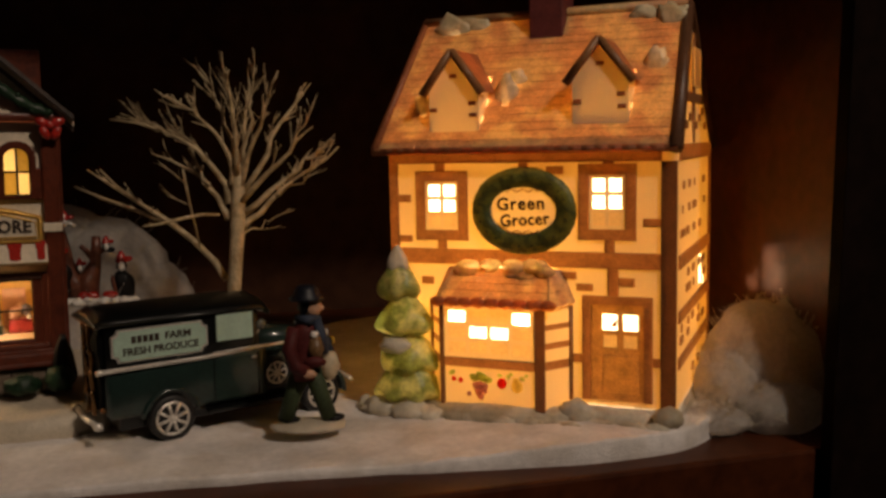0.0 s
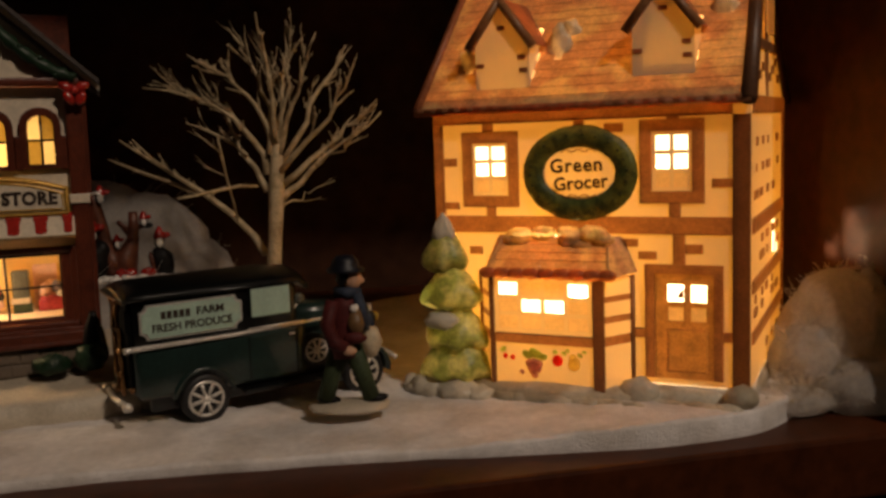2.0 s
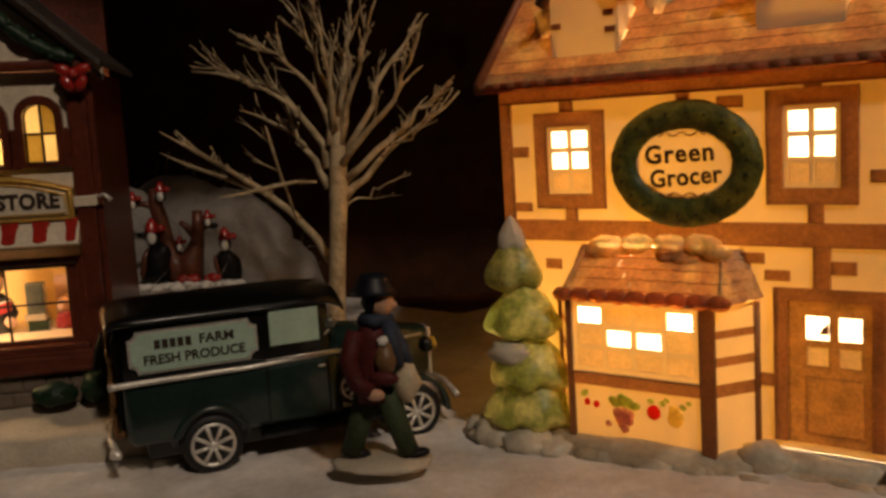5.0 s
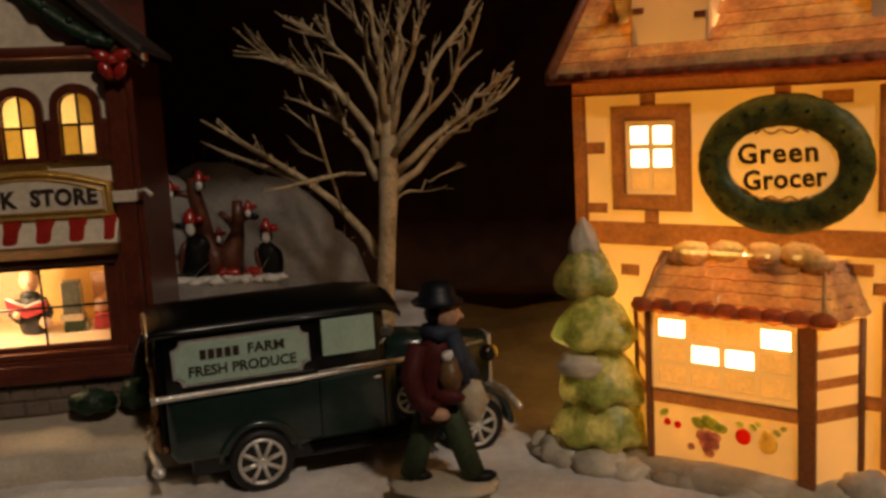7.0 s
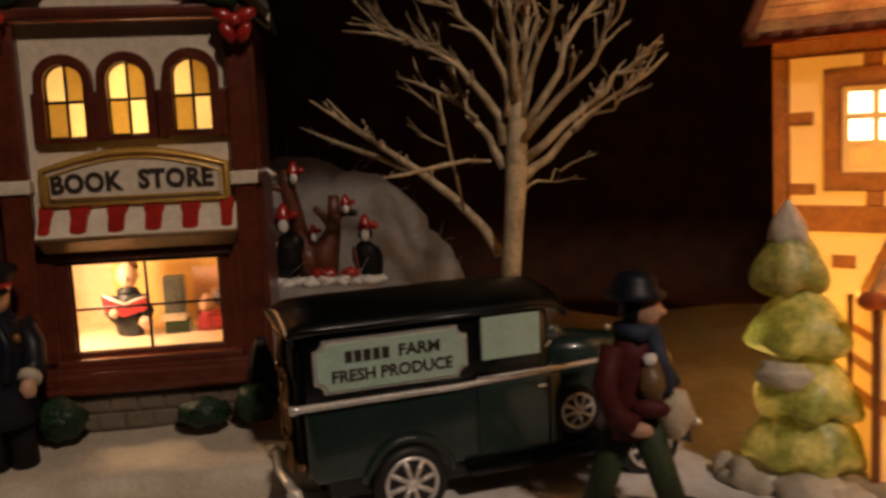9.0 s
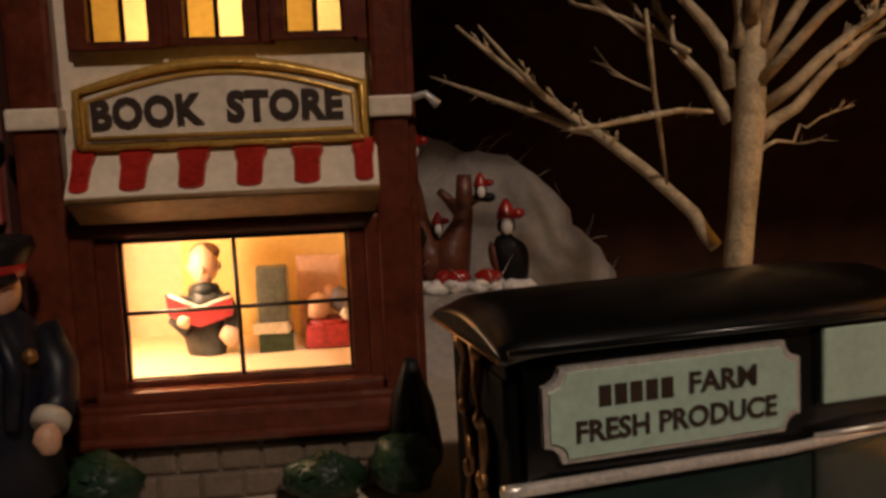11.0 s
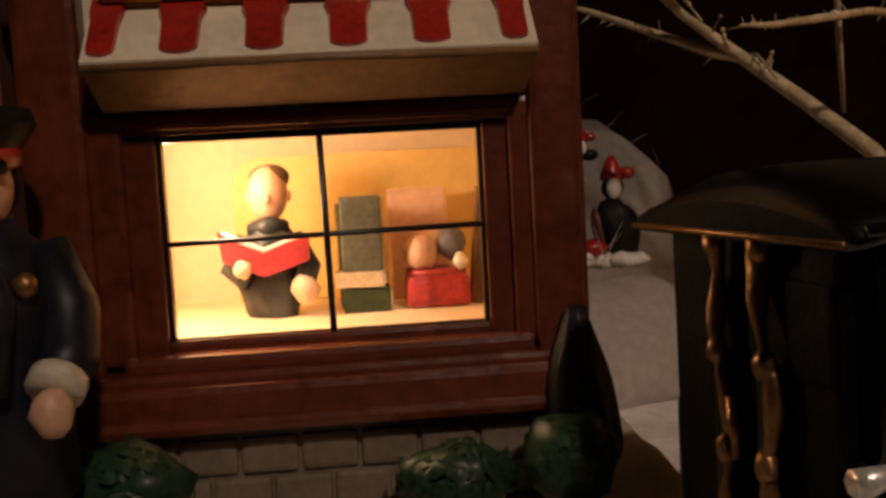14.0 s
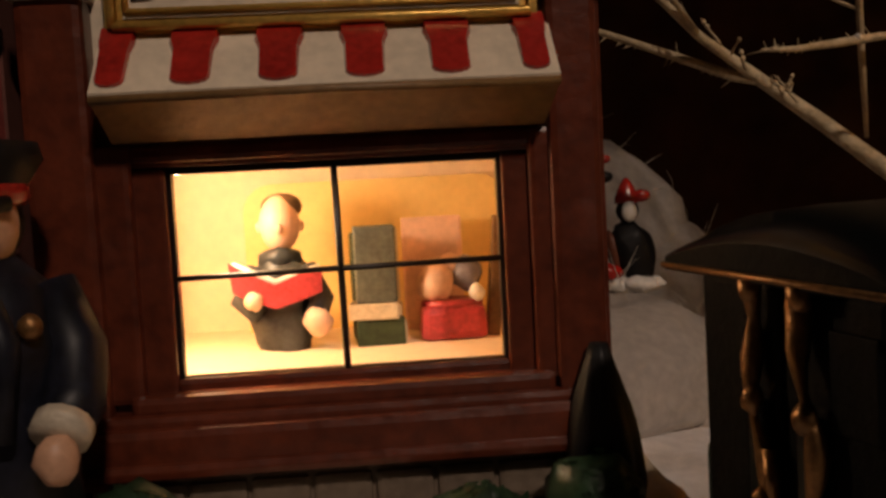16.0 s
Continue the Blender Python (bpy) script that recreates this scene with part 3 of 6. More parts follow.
part("roof", tiled_slope((L - OV, -OV, EAVE), (R + 0.001, -OV, EAVE), (R - 0.0035, RIDGE_Y, RIDGE_Z), (L - 0.001, RIDGE_Y, RIDGE_Z), 17, 40, 0.00022, 0.008, [(0.0085, 0.0342, 0.1530, 0.1790), (0.0855, 0.1115, 0.1550, 0.1815)] + [(x - 0.4 * w, x + 0.4 * w, z - 0.4 * h, z + 0.4 * h) for x, z, w, h in PATCHES]), ROOF, house, "terracotta tiled roof with snow patches")
part("roof", tiled_slope((R + 0.001, DEPTH + OV, EAVE), (L - OV, DEPTH + OV, EAVE), (L - 0.001, RIDGE_Y, RIDGE_Z), (R - 0.0035, RIDGE_Y, RIDGE_Z), 14, 20, 0.0009, 0.008), ROOF, house)
b = tube([(L - OV, -OV, EAVE - 0.001), (R + 0.001, -OV, EAVE - 0.001)], [0.0020, 0.0020], 10)
for v in b.verts:
    v.co.z += 0.0004 * math.sin(v.co.x * 900)
eave = part("eave", b, SCALLOP, house, "scalloped terracotta eave")
for k in range(24):
    x = L - OV + (R - L + OV) * (k + 0.5) / 24
    part("eave_tile", half_blob((x, -OV - 0.0010, EAVE - 0.0010), (0.0030, 0.0012, 0.0016), detail=2), SCALLOP, eave)
part("soffit", skin_with_gaps(L - OV, R, -0.0001, 0.0001, []), ROOF_EDGE, house).matrix_local = pose(0, -0.003, EAVE - 0.0005)
# verge along the gable
vp = [(R, -OV - 0.0005, EAVE - 0.002), (R - 0.0035, RIDGE_Y, RIDGE_Z + 0.0005), (R, DEPTH + OV, EAVE - 0.002)]
part("verge", tube(vp, [0.0036, 0.0030, 0.0036], 8), POST, house, "dark painted roof verge")
vp = [(L - OV + 0.001, -OV, EAVE), (L - 0.001, RIDGE_Y, RIDGE_Z), (L - OV + 0.001, DEPTH + OV, EAVE)]
part("verge", tube(vp, [0.0022, 0.0022, 0.0022], 8), ROOF_EDGE, house)
part("ridge", tube([(L - 0.001, RIDGE_Y, RIDGE_Z), (R - 0.0035, RIDGE_Y, RIDGE_Z + 0.001)], [0.0028, 0.0028], 8), ROOF, house)


def slope_y(z):
    return -OV + (RIDGE_Y + OV) * (z - EAVE) / (RIDGE_Z - EAVE)


# chimney
ch = part("chimney", box(0.0495, 0.0685, RIDGE_Y - 0.012, RIDGE_Y + 0.012, 0.190, 0.232, 0.0008), CHIMNEY, house, "dark red chimney")
part("chimney_cap", box(0.0480, 0.0700, RIDGE_Y - 0.0135, RIDGE_Y + 0.0135, 0.2320, 0.2355, 0.0008), CHIMNEY, ch)


def dormer(x0, x1, zb, ze, za, yf):
    """A gabled dormer that stands out of the roof: front, two cheeks, two roof slabs, a trim."""
    xm = (x0 + x1) / 2
    b = bmesh.new()
    f = [b.verts.new(p) for p in ((x0, yf, zb), (x1, yf, zb), (x1, yf, ze), (xm, yf, za), (x0, yf, ze))]
    b.faces.new(f)
    for x in (x0, x1):
        b.faces.new([b.verts.new(p) for p in ((x, yf, zb), (x, slope_y(zb) + 0.001, zb), (x, slope_y(ze) + 0.002, ze), (x, yf, ze))])
    d = part("dormer", b, CREAM, house, "gabled dormer with brown trim")
    o = 0.0030
    for sx, ex in ((xm, x0 - o), (xm, x1 + o)):
        lowz = ze - o * 0.9
        b = bmesh.new()
        top = [Vector((sx, yf - 0.002, za + 0.0012)), Vector((ex, yf - 0.002, lowz)), Vector((ex, slope_y(lowz) + 0.002, lowz)), Vector((sx, slope_y(za) + 0.002, za + 0.0012))]
        b.faces.new([b.verts.new(p) for p in top])
        part("dormer_roof", b, ROOF_EDGE, d)
        part("trim", tube([(sx, yf - 0.0022, za + 0.0005), (ex, yf - 0.0022, lowz - 0.0006)], [0.0021, 0.0023], 6), TIMBER, d)
    for cx, cz in ((x0 + 0.0025, zb + 0.012), (x1 - 0.0035, zb + 0.015), (x1 - 0.003, zb + 0.009), (xm, ze + 0.006)):
        shell(d, "brick", (cx - 0.002, cx + 0.002, cz - 0.001, cz + 0.001), ROOF_EDGE, 0.0005, yf, 0.0)


dormer(0.0075, 0.0352, 0.1505, 0.1738, 0.1925, 0.0010)
dormer(0.0845, 0.1125, 0.1525, 0.1768, 0.1945, 0.0030)
# snow patches lying on the roof
for x, z, w, h in PATCHES:
    part("roof_snow", half_blob((x, slope_y(z) + 0.0012, z), (w * 1.1, 0.0036, h * 1.1), 0.35, 70, 3), ROOF_SNOW, house, "snow glaze patch on the roof")

# bay roof: three slopes and snow
E0, E1, T0, T1, EZ, TZ = 0.0100, 0.0862, 0.0175, 0.0795, 0.0625, 0.0800
bay_roof = part("bay_roof", tiled_slope((E0 + 0.006, -0.0170, EZ), (E1 - 0.009, -0.0170, EZ), (T1 - 0.006, -0.003, TZ), (T0 + 0.004, -0.003, TZ), 5, 8, 0.0005, 0.03), ROOF, house, "scalloped terracotta bay roof with snow")
part("hip", tiled_slope((E1 - 0.009, -0.0170, EZ), (E1, 0.0005, EZ + 0.001), (T1, 0.0005, TZ), (T1 - 0.006, -0.003, TZ), 5, 3, 0.0005, 0.03), ROOF, bay_roof)
part("hip", tiled_slope((E0, 0.0005, EZ + 0.001), (E0 + 0.006, -0.0170, EZ), (T0 + 0.004, -0.003, TZ), (T0, 0.0005, TZ), 5, 3, 0.0005, 0.03), ROOF, bay_roof)
for p, q in (((E1 - 0.009, -0.0173, EZ), (T1 - 0.006, -0.003, TZ + 0.0003)), ((E0 + 0.006, -0.0173, EZ), (T0 + 0.004, -0.003, TZ + 0.0003))):
    part("hip_ridge", tube([p, q], [0.0006, 0.0006], 8), ROOF, bay_roof)
for k in range(9):
    x = E0 + 0.0075 + (E1 - E0 - 0.017) * k / 8
    part("scallop", half_blob((x, -0.0168, EZ + 0.0012), (0.0044, 0.0016, 0.0028), 0.15), SCALLOP, bay_roof)
for x, z, w in ((0.030, 0.0805, .006), (0.042, 0.0822, .005), (0.055, 0.0815, .006), (0.066, 0.0820, .006), (0.0605, 0.0775, .0060), (0.054, 0.0785, .004), (0.071, 0.0795, .005), (0.0255, 0.0790, .004)):
    part("roof_snow", half_blob((x, -0.0028, z - 0.0010), (w * 1.25, 0.0052, w * 0.72), 0.3, 90), SNOW_LUMP, bay_roof)
part("under", box(E0 + 0.006, E1 - 0.009, -0.0160, BY - 0.0006, EZ - 0.0012, EZ - 0.0002), ROOF_EDGE, bay_roof)

# side walls, back and gables; side 1 faces the snow heap
SIDE_T = [(0.004, DEPTH, 0.1345, EAVE), (0.004, DEPTH, 0.0812, 0.0880), (0.004, DEPTH, 0.0540, 0.0600), (0.004, DEPTH, 0.0310, 0.0365), (DEPTH - 0.004, DEPTH, Z0, EAVE)]
SIDE_B = [(0.012 + 0.021 * i + random.uniform(-.004, .004), 0.020 + 0.021 * i + random.uniform(-.004, .004), z, z + 0.004) for z in (0.0190, 0.0420, 0.0480, 0.0660, 0.0740, 0.0960, 0.1080, 0.1200) for i in range(5) if random.random() < 0.8]
SLITS = [(0.080, 0.091, 0.0625, 0.0795), (0.095, 0.103, 0.0605, 0.0700)]
side = part("side_wall", skin_with_gaps(0.0, DEPTH, Z0, EAVE, SIDE_T + SIDE_B + SLITS), CREAM, house, "cream side wall with brown timbers")
side.matrix_local = pose(R, 0, 0, 0, 0, 90)
for r in SIDE_T:
    shell(side, "timber", r, TIMBER)
for r in SIDE_B:
    shell(side, "brick", r, TIMBER, 0.0007)
b = bmesh.new()
b.faces.new([b.verts.new(p) for p in ((0, 0, EAVE), (DEPTH, 0, EAVE), (RIDGE_Y, 0.0030, RIDGE_Z - 0.002))])
gable = part("gable", b, CREAM, side)
shell(side, "timber", (0.052, 0.060, EAVE, 0.200), TIMBER, 0.0008, 0.0005)
shell(side, "timber", (0.020, 0.092, 0.1640, 0.1690), TIMBER, 0.0008, 0.0005)
part("gable_window", box(0.044, 0.070, -0.0016, -0.0006, 0.172, 0.192, open_back=True), PANE_BRIGHT, side)
for i in range(7):
    x, z = 0.025 + 0.012 * i, 0.150 + 0.004 * (i % 3)
    shell(side, "brick", (x, x + 0.006, z, z + 0.004), TIMBER, 0.0007, 0.0, 0.0)
west = part("side_wall", skin_with_gaps(0.0, DEPTH, Z0, EAVE, []), BARE, house)
west.matrix_local = pose(L, 0, 0, 0, 0, 90)
b = bmesh.new()
b.faces.new([b.verts.new(p) for p in ((L, 0, EAVE), (L, DEPTH, EAVE), (L, RIDGE_Y, RIDGE_Z - 0.001))])
part("gable", b, CREAM, house)
part("back_wall", skin_with_gaps(L, R, Z0, EAVE, [], DEPTH), BARE, house)
part("house_floor", box(L, R, 0.0, DEPTH, 0.006, Z0 - 0.0002), BARE, house)

# moulded snow base with scalloped drifts
b = bmesh.new()
outline = []
for k in range(90):
    t = 2 * math.pi * k / 90
    c, s = math.cos(t), math.sin(t)
    x = 0.0580 + 0.0815 * math.copysign(abs(c) ** 0.45, c)
    y = 0.0600 + 0.0680 * math.copysign(abs(s) ** 0.45, s) - (0.0120 * math.exp(-((x - 0.045) / 0.042) ** 4) if s < 0 else 0)
    w = 0.0022 * noise.noise((x * 70, y * 70, 1))
    outline.append((x + w * c, y + w * s))
rows = []
for g, z in ((1.0, -0.0015), (1.012, 0.003), (1.0, 0.0072), (0.975, 0.0092), (0.93, 0.0102), (0.5, 0.0105)):
    rows.append([b.verts.new((0.06 + (x - 0.06) * g, 0.056 + (y - 0.056) * g, z + 0.0016 * noise.noise((x * 60, y * 60, z * 90)))) for x, y in outline])
for r0, r1 in zip(rows, rows[1:]):
    for k in range(90):
        b.faces.new((r0[k], r0[(k + 1) % 90], r1[(k + 1) % 90], r1[k])).smooth = True
b.faces.new(rows[-1])
base = part("snow_base", b, BASE_SNOW, house, "lumpy snow glaze base")
for k in range(26):
    x = -0.022 + 0.150 * k / 25 + random.uniform(-.002, .002)
    y = (-0.0175 if x < 0.088 else -0.0085) + random.uniform(-.001, .001)
    w = random.uniform(0.0060, 0.0105)
    part("drift", blob((x, y, 0.0025), (w, 0.0036, random.uniform(0.0030, 0.0045)), lump=0.3, freq=80, detail=2), BASE_SNOW, base)
for x, y, w, h in ((0.0885, -0.008, 0.0100, 0.0105), (0.134, -0.003, 0.0080, 0.0090)):
    part("drift", blob((x, y, 0.0085), (w, 0.006, h * 0.62), lump=0.3, freq=60, detail=2), BASE_SNOW, base)

# snowy conifer moulded onto the base
def pine_tier(cx, cy, z0, z1, r, lobes, turn, top=0.30, hollow=True):
    """A moulded bough skirt: lobed, rounded under its edge."""
    b = bmesh.new()
    rings = []
    for i in range(13):
        t = i / 12
        rr = r * (top + (1 - top) * math.sin(math.pi / 2 * min(1.0, t / 0.78)) ** 1.1) * (1.0 if t < 0.78 else 1 - 0.75 * ((t - 0.78) / 0.22) ** 1.6)
        ring = []
        for k in range(36):
            a = 2 * math.pi * k / 36
            g = 1 + 0.10 * t * math.cos(lobes * a + turn) + 0.13 * noise.noise((2.2 * math.cos(a) + turn, 2.2 * math.sin(a), 3.1 * t + z0 * 90))
            dz = 0.0012 * t * math.cos(lobes * a + turn)
            ring.append(b.verts.new((cx + rr * g * math.cos(a), cy + 0.80 * rr * g * math.sin(a), z1 + (z0 - z1) * t - dz)))
        rings.append(ring)
    for r0, r1 in zip(rings, rings[1:]):
        for k in range(36):
            b.faces.new((r0[k], r1[k], r1[(k + 1) % 36], r0[(k + 1) % 36])).smooth = True
    b.faces.new(rings[0])
    b.faces.new(rings[-1][::-1])
    if hollow:
        bmesh.ops.delete(b, geom=[f for f in b.faces if f.calc_center_median().y > -0.0020 or len(f.verts) > 4], context="FACES")
    return b


pine = part("pine", pine_tier(-0.0040, -0.0080, 0.0065, 0.0270, 0.0190, 7, 0.3, 0.55), LEAF, house, "green ceramic conifer with snow-glazed tiers")
for cx, z0, z1, r, lobes, turn in ((-0.0035, 0.0225, 0.0450, 0.0172, 6, 1.1), (-0.0055, 0.0425, 0.0650, 0.0158, 5, 2.0), (-0.0090, 0.0615, 0.0830, 0.0116, 5, 0.4)):
    part("bough_tier", pine_tier(cx, -0.0080, z0, z1, r, lobes, turn), LEAF, pine)
part("pine_snow", pine_tier(-0.0093, -0.0080, 0.0765, 0.0915, 0.0062, 4, 0.9, 0.12, False), TREE_SNOW, pine, "snow-glazed tip")
for x, y, z, w, d, h in ((-0.0080, -0.0150, 0.0385, 0.0085, 0.0070, 0.0056), (-0.0150, -0.0150, 0.0040, 0.0110, 0.0090, 0.0070), (0.0010, -0.0190, 0.0035, 0.0120, 0.0080, 0.0065), (-0.0250, -0.0100, 0.0030, 0.0080, 0.0080, 0.0060), (0.0120, -0.0180, 0.0030, 0.0080, 0.0070, 0.0050)):
    part("pine_snow", blob((x, y, z), (w, d, h), lump=0.3, freq=70, detail=3), TREE_SNOW, pine)

# ---- book shop: painted resin, lit through its windows ----
shop = thing("book_shop", SHOP, "dark red-brown resin book shop with lit windows and striped awning", "house")
WX, WZ0, WZ1, IN = 0.0252, 0.0432, 0.0758, 0.052


def rect_part(name, rect, y0, y1, mat, parent, bevel=0.0006, label=""):
    return part(name, box(rect[0], rect[1], y0, y1, rect[2], rect[3], bevel), mat, parent, label)


# walls round the shop window and the rooms behind
front = rect_part("wall", (-0.0420, 0.0390, 0.0755, 0.0850), 0.0, 0.004, BROWN, shop)
rect_part("wall", (-0.0400, -WX, 0.0300, 0.0755), 0.0, 0.004, BROWN, shop)
rect_part("wall", (WX, 0.0380, 0.0300, 0.0755), 0.0, 0.004, BROWN, shop)
b = skin_with_gaps(-0.0395, 0.0380, 0.0850, 0.1560, [(-0.0270, -0.0135, 0.1165, 0.1420), (-0.0072, 0.0063, 0.1170, 0.1425), (0.0142, 0.0280, 0.1175, 0.1430)], 0.0015)
part("wall", b, SHOP_CREAM, shop, "cream upper wall")
rect_part("wall", (0.0380, 0.0420, 0.010, 0.1560), 0.003, 0.095, BROWN, shop)
rect_part("wall", (-0.0455, -0.0420, 0.010, 0.1560), 0.003, 0.095, BROWN, shop)
rect_part("wall", (-0.0420, 0.0380, 0.010, 0.2000), 0.091, 0.095, BROWN, shop)
rect_part("storey_floor", (-0.0420, 0.0380, 0.0790, 0.0815), 0.0045, 0.0905, INSIDE, shop)
# pilasters
for x0, x1 in ((-0.0440, -0.0345), (0.0322, 0.0400)):
    pil = rect_part("pilaster", (x0, x1, 0.028, 0.1560), -0.0034, 0.004, BROWN, shop, 0.0012, "red-brown corner pilaster")
    rect_part("pilaster_block", (x0 - 0.0008, x1 + 0.0008, 0.1000, 0.1045), -0.0046, 0.002, SHOP_CREAM, pil)
# moulded frame round the shop window
win = rect_part("shop_window", (-0.0318, 0.0318, 0.0385, 0.0418), -0.0030, 0.004, BROWN, shop, 0.0011, "wide lit shop window with black bars")
for q, y in (((-0.0365, -0.0298, 0.0405, 0.0790), -0.0018), ((0.0292, 0.0345, 0.0405, 0.0790), -0.0018), ((-0.0300, 0.0300, 0.0762, 0.0792), -0.0012), ((-0.0280, -0.0258, 0.0410, 0.0765), 0.0004), ((0.0258, 0.0280, 0.0410, 0.0765), 0.0004), ((-0.0258, 0.0258, 0.0408, 0.0436), 0.0008)):
    rect_part("moulding", q, y, 0.0045, BROWN, win, 0.0009)
for q in ((-0.0258, -0.0245, 0.0425, 0.0765), (0.0245, 0.0258, 0.0425, 0.0765), (-0.0250, 0.0250, 0.0744, 0.0758), (-0.0250, 0.0250, 0.0424, 0.0436)):
    rect_part("window_frame", q, 0.0012, 0.0034, MUNTIN, win, 0.0003, "black window frame")
part("window_bar", tube([(0.0002, 0.0016, 0.0430), (-0.0002, 0.0016, 0.0750)], [0.00055] * 2, 6), MUNTIN, win)
part("window_bar", tube([(-0.0248, 0.0016, 0.0587), (0.0248, 0.0016, 0.0592)], [0.00050] * 2, 6), MUNTIN, win)
sill = rect_part("sill", (-0.0400, 0.0375, 0.0308, 0.0375), -0.0052, 0.004, BROWN, shop, 0.0014, "moulded red-brown sill")
rect_part("sill_step", (-0.0385, 0.0360, 0.0365, 0.0392), -0.0040, 0.002, BROWN, sill, 0.0010)
rect_part("sill_step", (-0.0395, 0.0370, 0.0300, 0.0325), -0.0060, 0.002, BROWN, sill, 0.0011)
plinth = rect_part("plinth", (-0.0390, 0.0370, 0.0150, 0.0300), -0.0010, 0.006, STONE, shop, 0.0006, "grey stone plinth")
for i in range(8):
    for r in range(2):
        x = -0.0385 + 0.0094 * i + (0.0045 if r else 0)
        rect_part("stone", (x, min(x + 0.0088, 0.0368), 0.0160 + 0.0064 * r, 0.0217 + 0.0064 * r), -0.0017 - 0.0004 * random.random(), 0.001, STONE, plinth, 0.0008)

# lit room behind the window
room = part("room", skin_with_gaps(-0.0395, 0.0378, 0.030, 0.079, [], IN + 0.006), INSIDE, shop, "yellow lit room")
part("room_floor", box(-0.0395, 0.0378, 0.0045, IN + 0.006, 0.0405, 0.0422), INSIDE, room)
part("room_ceiling", box(-0.0395, 0.0378, 0.0045, IN + 0.006, 0.0782, 0.0788), INSIDE, room)
for x in (-0.0395, 0.0378):
    part("room_side", box(x - 0.0004, x + 0.0004, 0.0045, IN + 0.006, 0.0415, 0.0785), INSIDE, room)
b = bmesh.new()
arch = [(-0.0215, 0.0422), (0.0330, 0.0422)] + [(0.0330 - 0.006 + 0.006 * math.cos(t), 0.0668 + 0.006 * math.sin(t)) for t in np.linspace(0, math.pi / 2, 6)] + [(-0.0215 + 0.006 + 0.006 * math.cos(t), 0.0668 + 0.006 * math.sin(t)) for t in np.linspace(math.pi / 2, math.pi, 6)]
part("arched_panel", prism(arch, IN, IN + 0.004, b), INSIDE_ARCH, room, "arched yellow panel")
part("room_rib", tube([(-0.0338, 0.030, 0.0425), (-0.0338, 0.030, 0.0780)], [0.0012] * 2, 8), INSIDE, room)

# reader figurine and goods in the window
DOLL_SKIN = material("pale_doll_paint", (0.72, 0.46, 0.32), 0.4, vary=0.1, scale=150)
NAVY_GREY = material("dark_slate_paint", (0.035, 0.042, 0.045), 0.45, vary=0.5, scale=200)
BOOK_RED = material("faded_red_book_paint", (0.42, 0.045, 0.05), 0.4, vary=0.35, scale=200)
PALE_CARD = material("pale_pink_card_paint", (0.78, 0.50, 0.36), 0.5, vary=0.15)
b = blob((0.0004, 0, 0.0070), (0.0058, 0.0044, 0.0090), mat=1, lump=0.30, freq=60, detail=3)
blob((0, 0, 0.0145), (0.0052, 0.0038, 0.0048), b, 1, lump=0.2, detail=3)
tube([(-0.0040, -0.0005, 0.0160), (-0.0068, -0.0030, 0.0105), (-0.0040, -0.0050, 0.0088)], [0.0024, 0.0023, 0.0020], 10, b, 1)
tube([(0.0042, -0.0005, 0.0160), (0.0072, -0.0026, 0.0105), (0.0060, -0.0050, 0.0070)], [0.0024, 0.0023, 0.0020], 10, b, 1)
blob((0.0002, 0, 0.0245), (0.0037, 0.0037, 0.0053), b, 0, detail=3)
blob((0.0004, -0.0036, 0.0236), (0.0008, 0.0008, 0.0011), b, 0)
blob((0.0006, 0.0012, 0.0275), (0.0038, 0.0034, 0.0026), b, 2, detail=3)
for sx in (-1, 1):
    blob((0.0002 + sx * 0.0037, 0.0004, 0.0240), (0.0007, 0.0007, 0.0012), b, 0)
tube([(-0.0030, 0, 0.0178), (0, -0.0020, 0.0186), (0.0030, 0, 0.0178)], [0.0017, 0.0019, 0.0017], 8, b, 1)
prism([(-0.0086, 0.0182), (-0.0050, 0.0160), (-0.0006, 0.0138), (0.0036, 0.0156), (0.0078, 0.0166), (0.0076, 0.0122), (0.0036, 0.0108), (-0.0006, 0.0096), (-0.0050, 0.0112), (-0.0080, 0.0128)][::-1], -0.0066, -0.0050, b, 3)
tube([(-0.0080, -0.0056, 0.0178), (-0.0044, -0.0056, 0.0160), (-0.0006, -0.0054, 0.0142), (0.0036, -0.0056, 0.0156), (0.0074, -0.0056, 0.0166)], [0.0007] * 5, 6, b, 4)
blob((0.0066, -0.0052, 0.0068), (0.0027, 0.0022, 0.0029), b, 0, lump=0.2)
blob((-0.0045, -0.0062, 0.0112), (0.0019, 0.0016, 0.0018), b, 0, lump=0.2)
reader = finish("seated_figurine", b, [DOLL_SKIN, NAVY_GREY, LEATHER, BOOK_RED, WHITE])
reader.matrix_world = SHOP @ pose(-0.0122, 0.031, 0.0408)
tagged(reader, "tiny painted figurine holding a red book in the window", "figurine")

GREYBLUE = material("grey_green_book_paint", (0.13, 0.14, 0.115), 0.5, vary=0.35, scale=160, bump=0.3)
books = [((0.0010, 0.0098, 0.0420, 0.0470), OLIVE, 3), ((0.0000, 0.0092, 0.0470, 0.0500), SACK, -4), ((0.0012, 0.0088, 0.0500, 0.0640), GREYBLUE, 2), ((0.0004, 0.0070, 0.0420, 0.0625), OLIVE, 6)]
